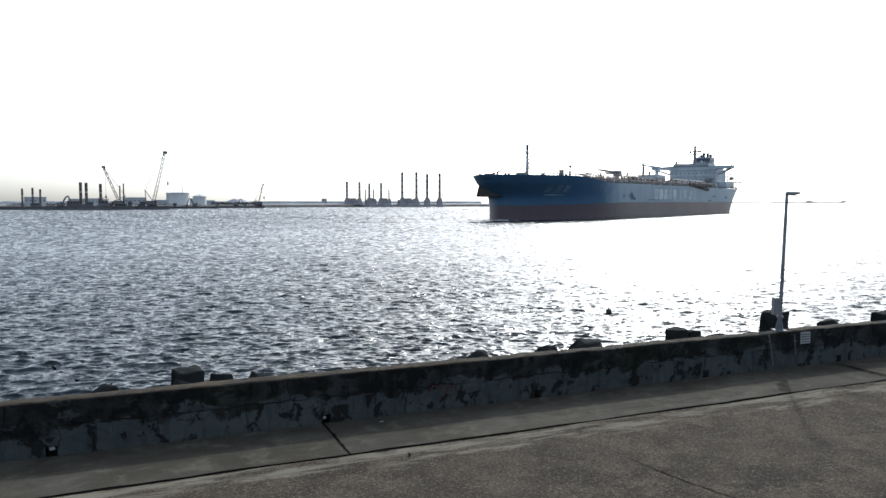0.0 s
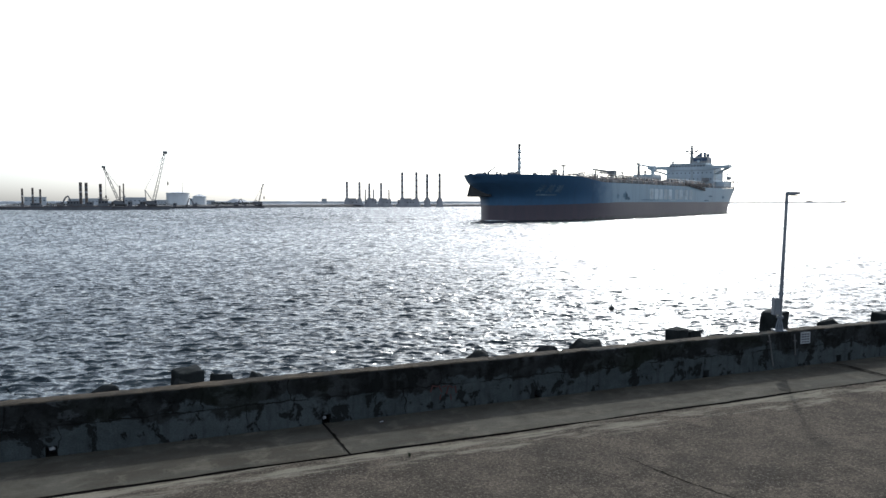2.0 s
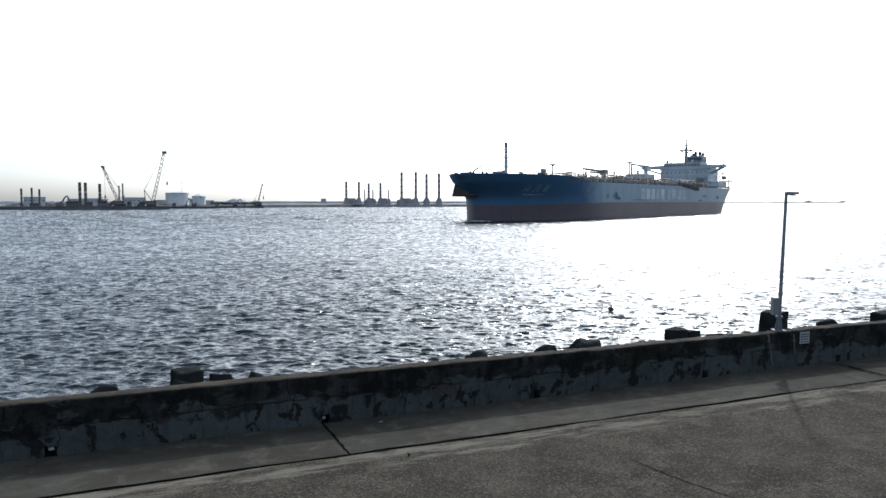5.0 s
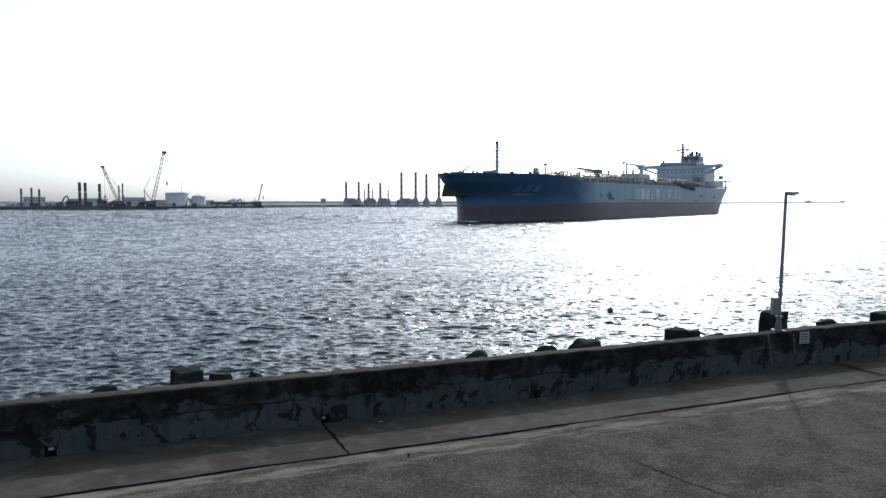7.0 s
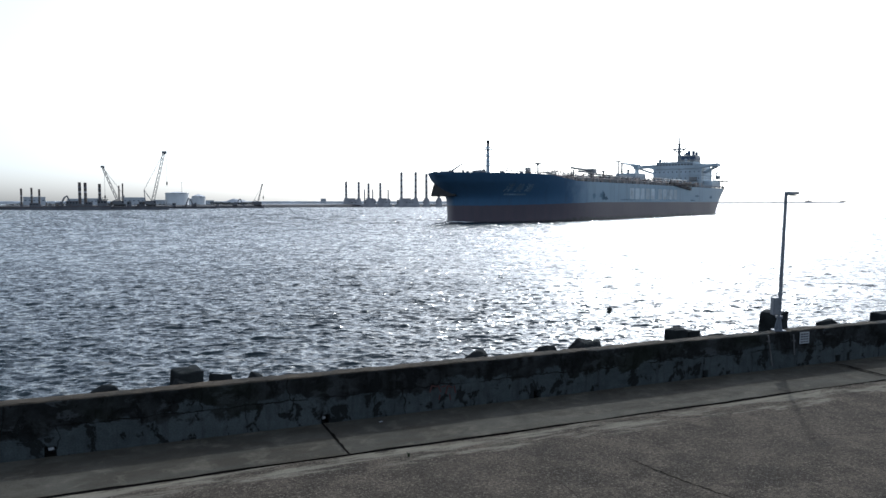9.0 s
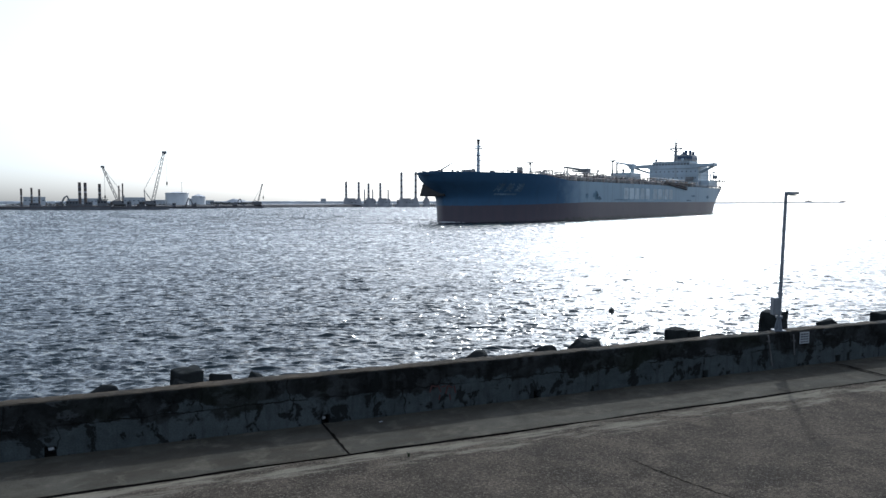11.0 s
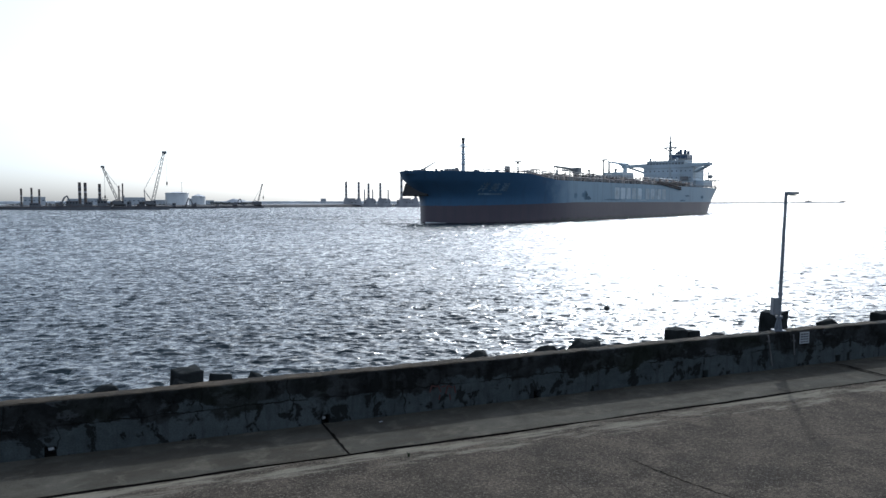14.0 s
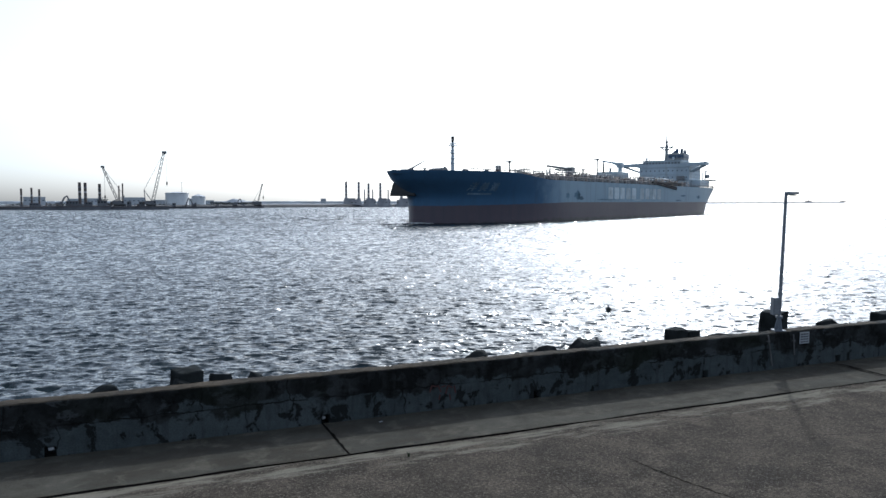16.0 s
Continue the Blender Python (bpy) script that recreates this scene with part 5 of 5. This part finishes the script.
def shrubs(b0, b1, d, h, n, seed, label):
    """A far line of scrub: many small leaf clumps."""
    rnd = random.Random(seed)
    bm = bmesh.new()
    for i in range(n):
        b = b0 + (b1 - b0) * rnd.random()
        s = rnd.uniform(0.5, 1.2)
        c = far(b, d + rnd.uniform(-10, 10), SEA + 2.8 + rnd.random() ** 1.5 * h * (0.5 + 0.5 * noise.noise(Vector((b * 60, seed, 0)))))
        vs = [bm.verts.new(c + Vector((rnd.uniform(-s, s), rnd.uniform(-s, s), rnd.uniform(-s, s)))) for _ in range(4)]
        for f in ((0, 1, 2), (0, 2, 3), (0, 3, 1), (1, 3, 2)):
            bm.faces.new([vs[j] for j in f])
    tagged(part("shrubs", bm, FARGREEN, None), label, "shrubs", kind="stuff")


shrubs(-0.3146, -0.2585, 870, 4.5, 900, 3, "low hazy grey-green scrub on the far bank")
shrubs(-0.5877, -0.3492, 760, 2.8, 1100, 4, "low hazy grey-green scrub behind the barges")


def jack_up(b, d, legs, base, label):
    """A jack-up work platform: hull, houses and raised striped legs."""
    t = thing("jack_up_barge", facing(b, d), label, "jack-up barge", "jack-up barges")
    x0, x1 = base
    part("hull", bx(x0, x1, -9, 9, -0.8, 3.4, bevel=0.4), JACK, t)
    w = x1 - x0
    dk = part("deck_structure", bx(x0 + w * 0.08, x1 - w * 0.1, -6, 6, 3.4, 8.2, bevel=0.3), JACK, t)
    part("upper_house", bx(x0 + w * 0.2, x1 - w * 0.35, -4, 4, 8.2, 10.0, bevel=0.2), JACK, dk)
    part("crew_house", bx(x1 - w * 0.32, x1 - w * 0.14, -5, 1, 8.2, 9.4, bevel=0.2), JACK, dk)
    for i in range(max(2, int(w / 4))):
        x = x0 + w * 0.12 + i * (w * 0.72) / max(1, int(w / 4) - 1)
        part("window", bx(x - 0.6, x + 0.6, -6.06, -5.98, 4.6, 5.6), GLASS, dk)
    for x, top, r, guide in legs:
        y = -4.0
        lg = part("leg", tb((x, y, -4), (x, y, top), r, n=12), JACK, t, "tall banded steel jack-up leg")
        n = 9
        for i in range(n):
            z0 = 9 + (top - 9) * i / n
            part("band", tb((x, y, z0), (x, y, z0 + (top - 9) / n * 0.45), r + 0.05, n=12), STRIPE if i % 2 else RUST, lg)
        if guide:
            bm = bmesh.new()
            prism(bm, [(x - guide, y - guide), (x + guide, y - guide), (x + guide, y + guide), (x - guide, y + guide)], 3.0, 10.2)
            for v in bm.verts:
                if v.co.z > 8:
                    v.co.x = x + (v.co.x - x) * 0.55
            part("jack_house", bm, JACK, t)


D1 = 835
jack_up(-0.1223, D1, [(-6.7, 28.8, 1.35, 3.4), (7.4, 28.4, 1.35, 3.4)], (-11.5, 12), "grey jack-up barge with two raised banded legs")
jack_up(-0.0992, D1, [(-0.7, 26.8, 1.3, 3.6), (-5.2, 20.0, 0.75, 0), (4.0, 20.0, 0.75, 0)], (-6.5, 9), "small jack-up barge with thick and thin legs")
jack_up(-0.0792, D1, [(-4, 27.2, 1.35, 3.8), (4.8, 19.6, 0.75, 0)], (-7, 9), "small jack-up barge with one tall leg")
jack_up(-0.0469, D1, [(-7.0, 39.2, 1.5, 3.8), (9.0, 39.4, 1.5, 3.8)], (-14.5, 13.5), "large jack-up barge with two very tall banded legs")
jack_up(-0.0215, D1, [(0, 37.4, 1.5, 3.6)], (-4.2, 4.2), "narrow jack-up tower with one banded leg")
jack_up(-0.0046, D1, [(0, 38.0, 1.5, 3.6)], (-4.0, 4.0), "narrow jack-up tower with one banded leg")

# marks on the breakwater
for b, d, h in ((0.4977, 2700, 8.0), (0.5446, 3050, 17.0)):
    t = thing("beacon", facing(b, d, SEA + 5.0), "small harbour light beacon on the breakwater", "beacon")
    part("tower", tb((0, 0, 0), (0, 0, h), 3.0 if h < 10 else 1.2, 1.0, n=8), LEGDARK, t)
    part("lantern", tb((0, 0, h), (0, 0, h + 1.5), 1.0, 0.8, n=8), BARGE, t)
    part("plinth", bx(-12, 12, -2, 2, -1, 3.6), LEGDARK, t)


# ---- floating buoy ----
def buoy_mesh():
    bm = bmesh.new()
    bmesh.ops.create_uvsphere(bm, u_segments=16, v_segments=10, radius=0.16)
    for v in bm.verts:
        v.co.z *= 0.92
    return bm


buoy = thing("buoy", pose(9.2, 40.5, SEA), "small round black mooring buoy afloat", "buoy")
part("float", buoy_mesh(), BLACK, buoy, smooth=True)
part("lifting_eye", tb((0, 0, 0.13), (0, 0, 0.24), 0.03, n=6), GALV, buoy)


# ---- what moves ----
def ship_pose(t):
    s = t + 0.00144 * t * (t - 16.0)
    psi = radians(35.86 + 0.0166 * (t - 8.0))
    phi = radians(37.85)
    x, y = 83.09 - 2.55 * s * math.sin(phi), 325.08 - 2.55 * s * math.cos(phi)
    return pose(x, y, SEA, 0, 0, 270 - math.degrees(psi))


BOB = [(0, -0.2, -0.5, 0.0), (1.5, 0.15, 0.1, 0.05), (3.5, -0.03, 0.3, -0.04), (5, 0.05, -0.1, 0.05), (7, 0.0, -0.2, 0.0), (8, 0.02, 0.2, 0.05), (9, 0.03, 0.1, 0.0),
       (10.5, 0.1, 0.0, -0.05), (12.5, 0.02, -0.2, 0.03), (13.2, -0.05, 0.0, 0.06), (14.5, -0.12, 0.2, 0.05), (16, -0.02, 0.2, 0.0)]


def motions():
    times = [0, 2, 4, 6, 8, 10, 12, 14, 16]
    walk(ship, [(t, ship_pose(t)) for t in times])
    walk(buoy, [(t, pose(9.2 + dx, 40.1 + dy, SEA + 0.12 + dz, 6 * dx, 8 * dz, 0)) for t, dx, dy, dz in BOB])
    walk(water_1, [(t, pose(0.45 * (t - 8), -1.25 * (t - 8), 0)) for t in times])
    walk(water_2, [(t, pose(-0.5 * (t - 8), -0.95 * (t - 8), 0)) for t in times])


motions()
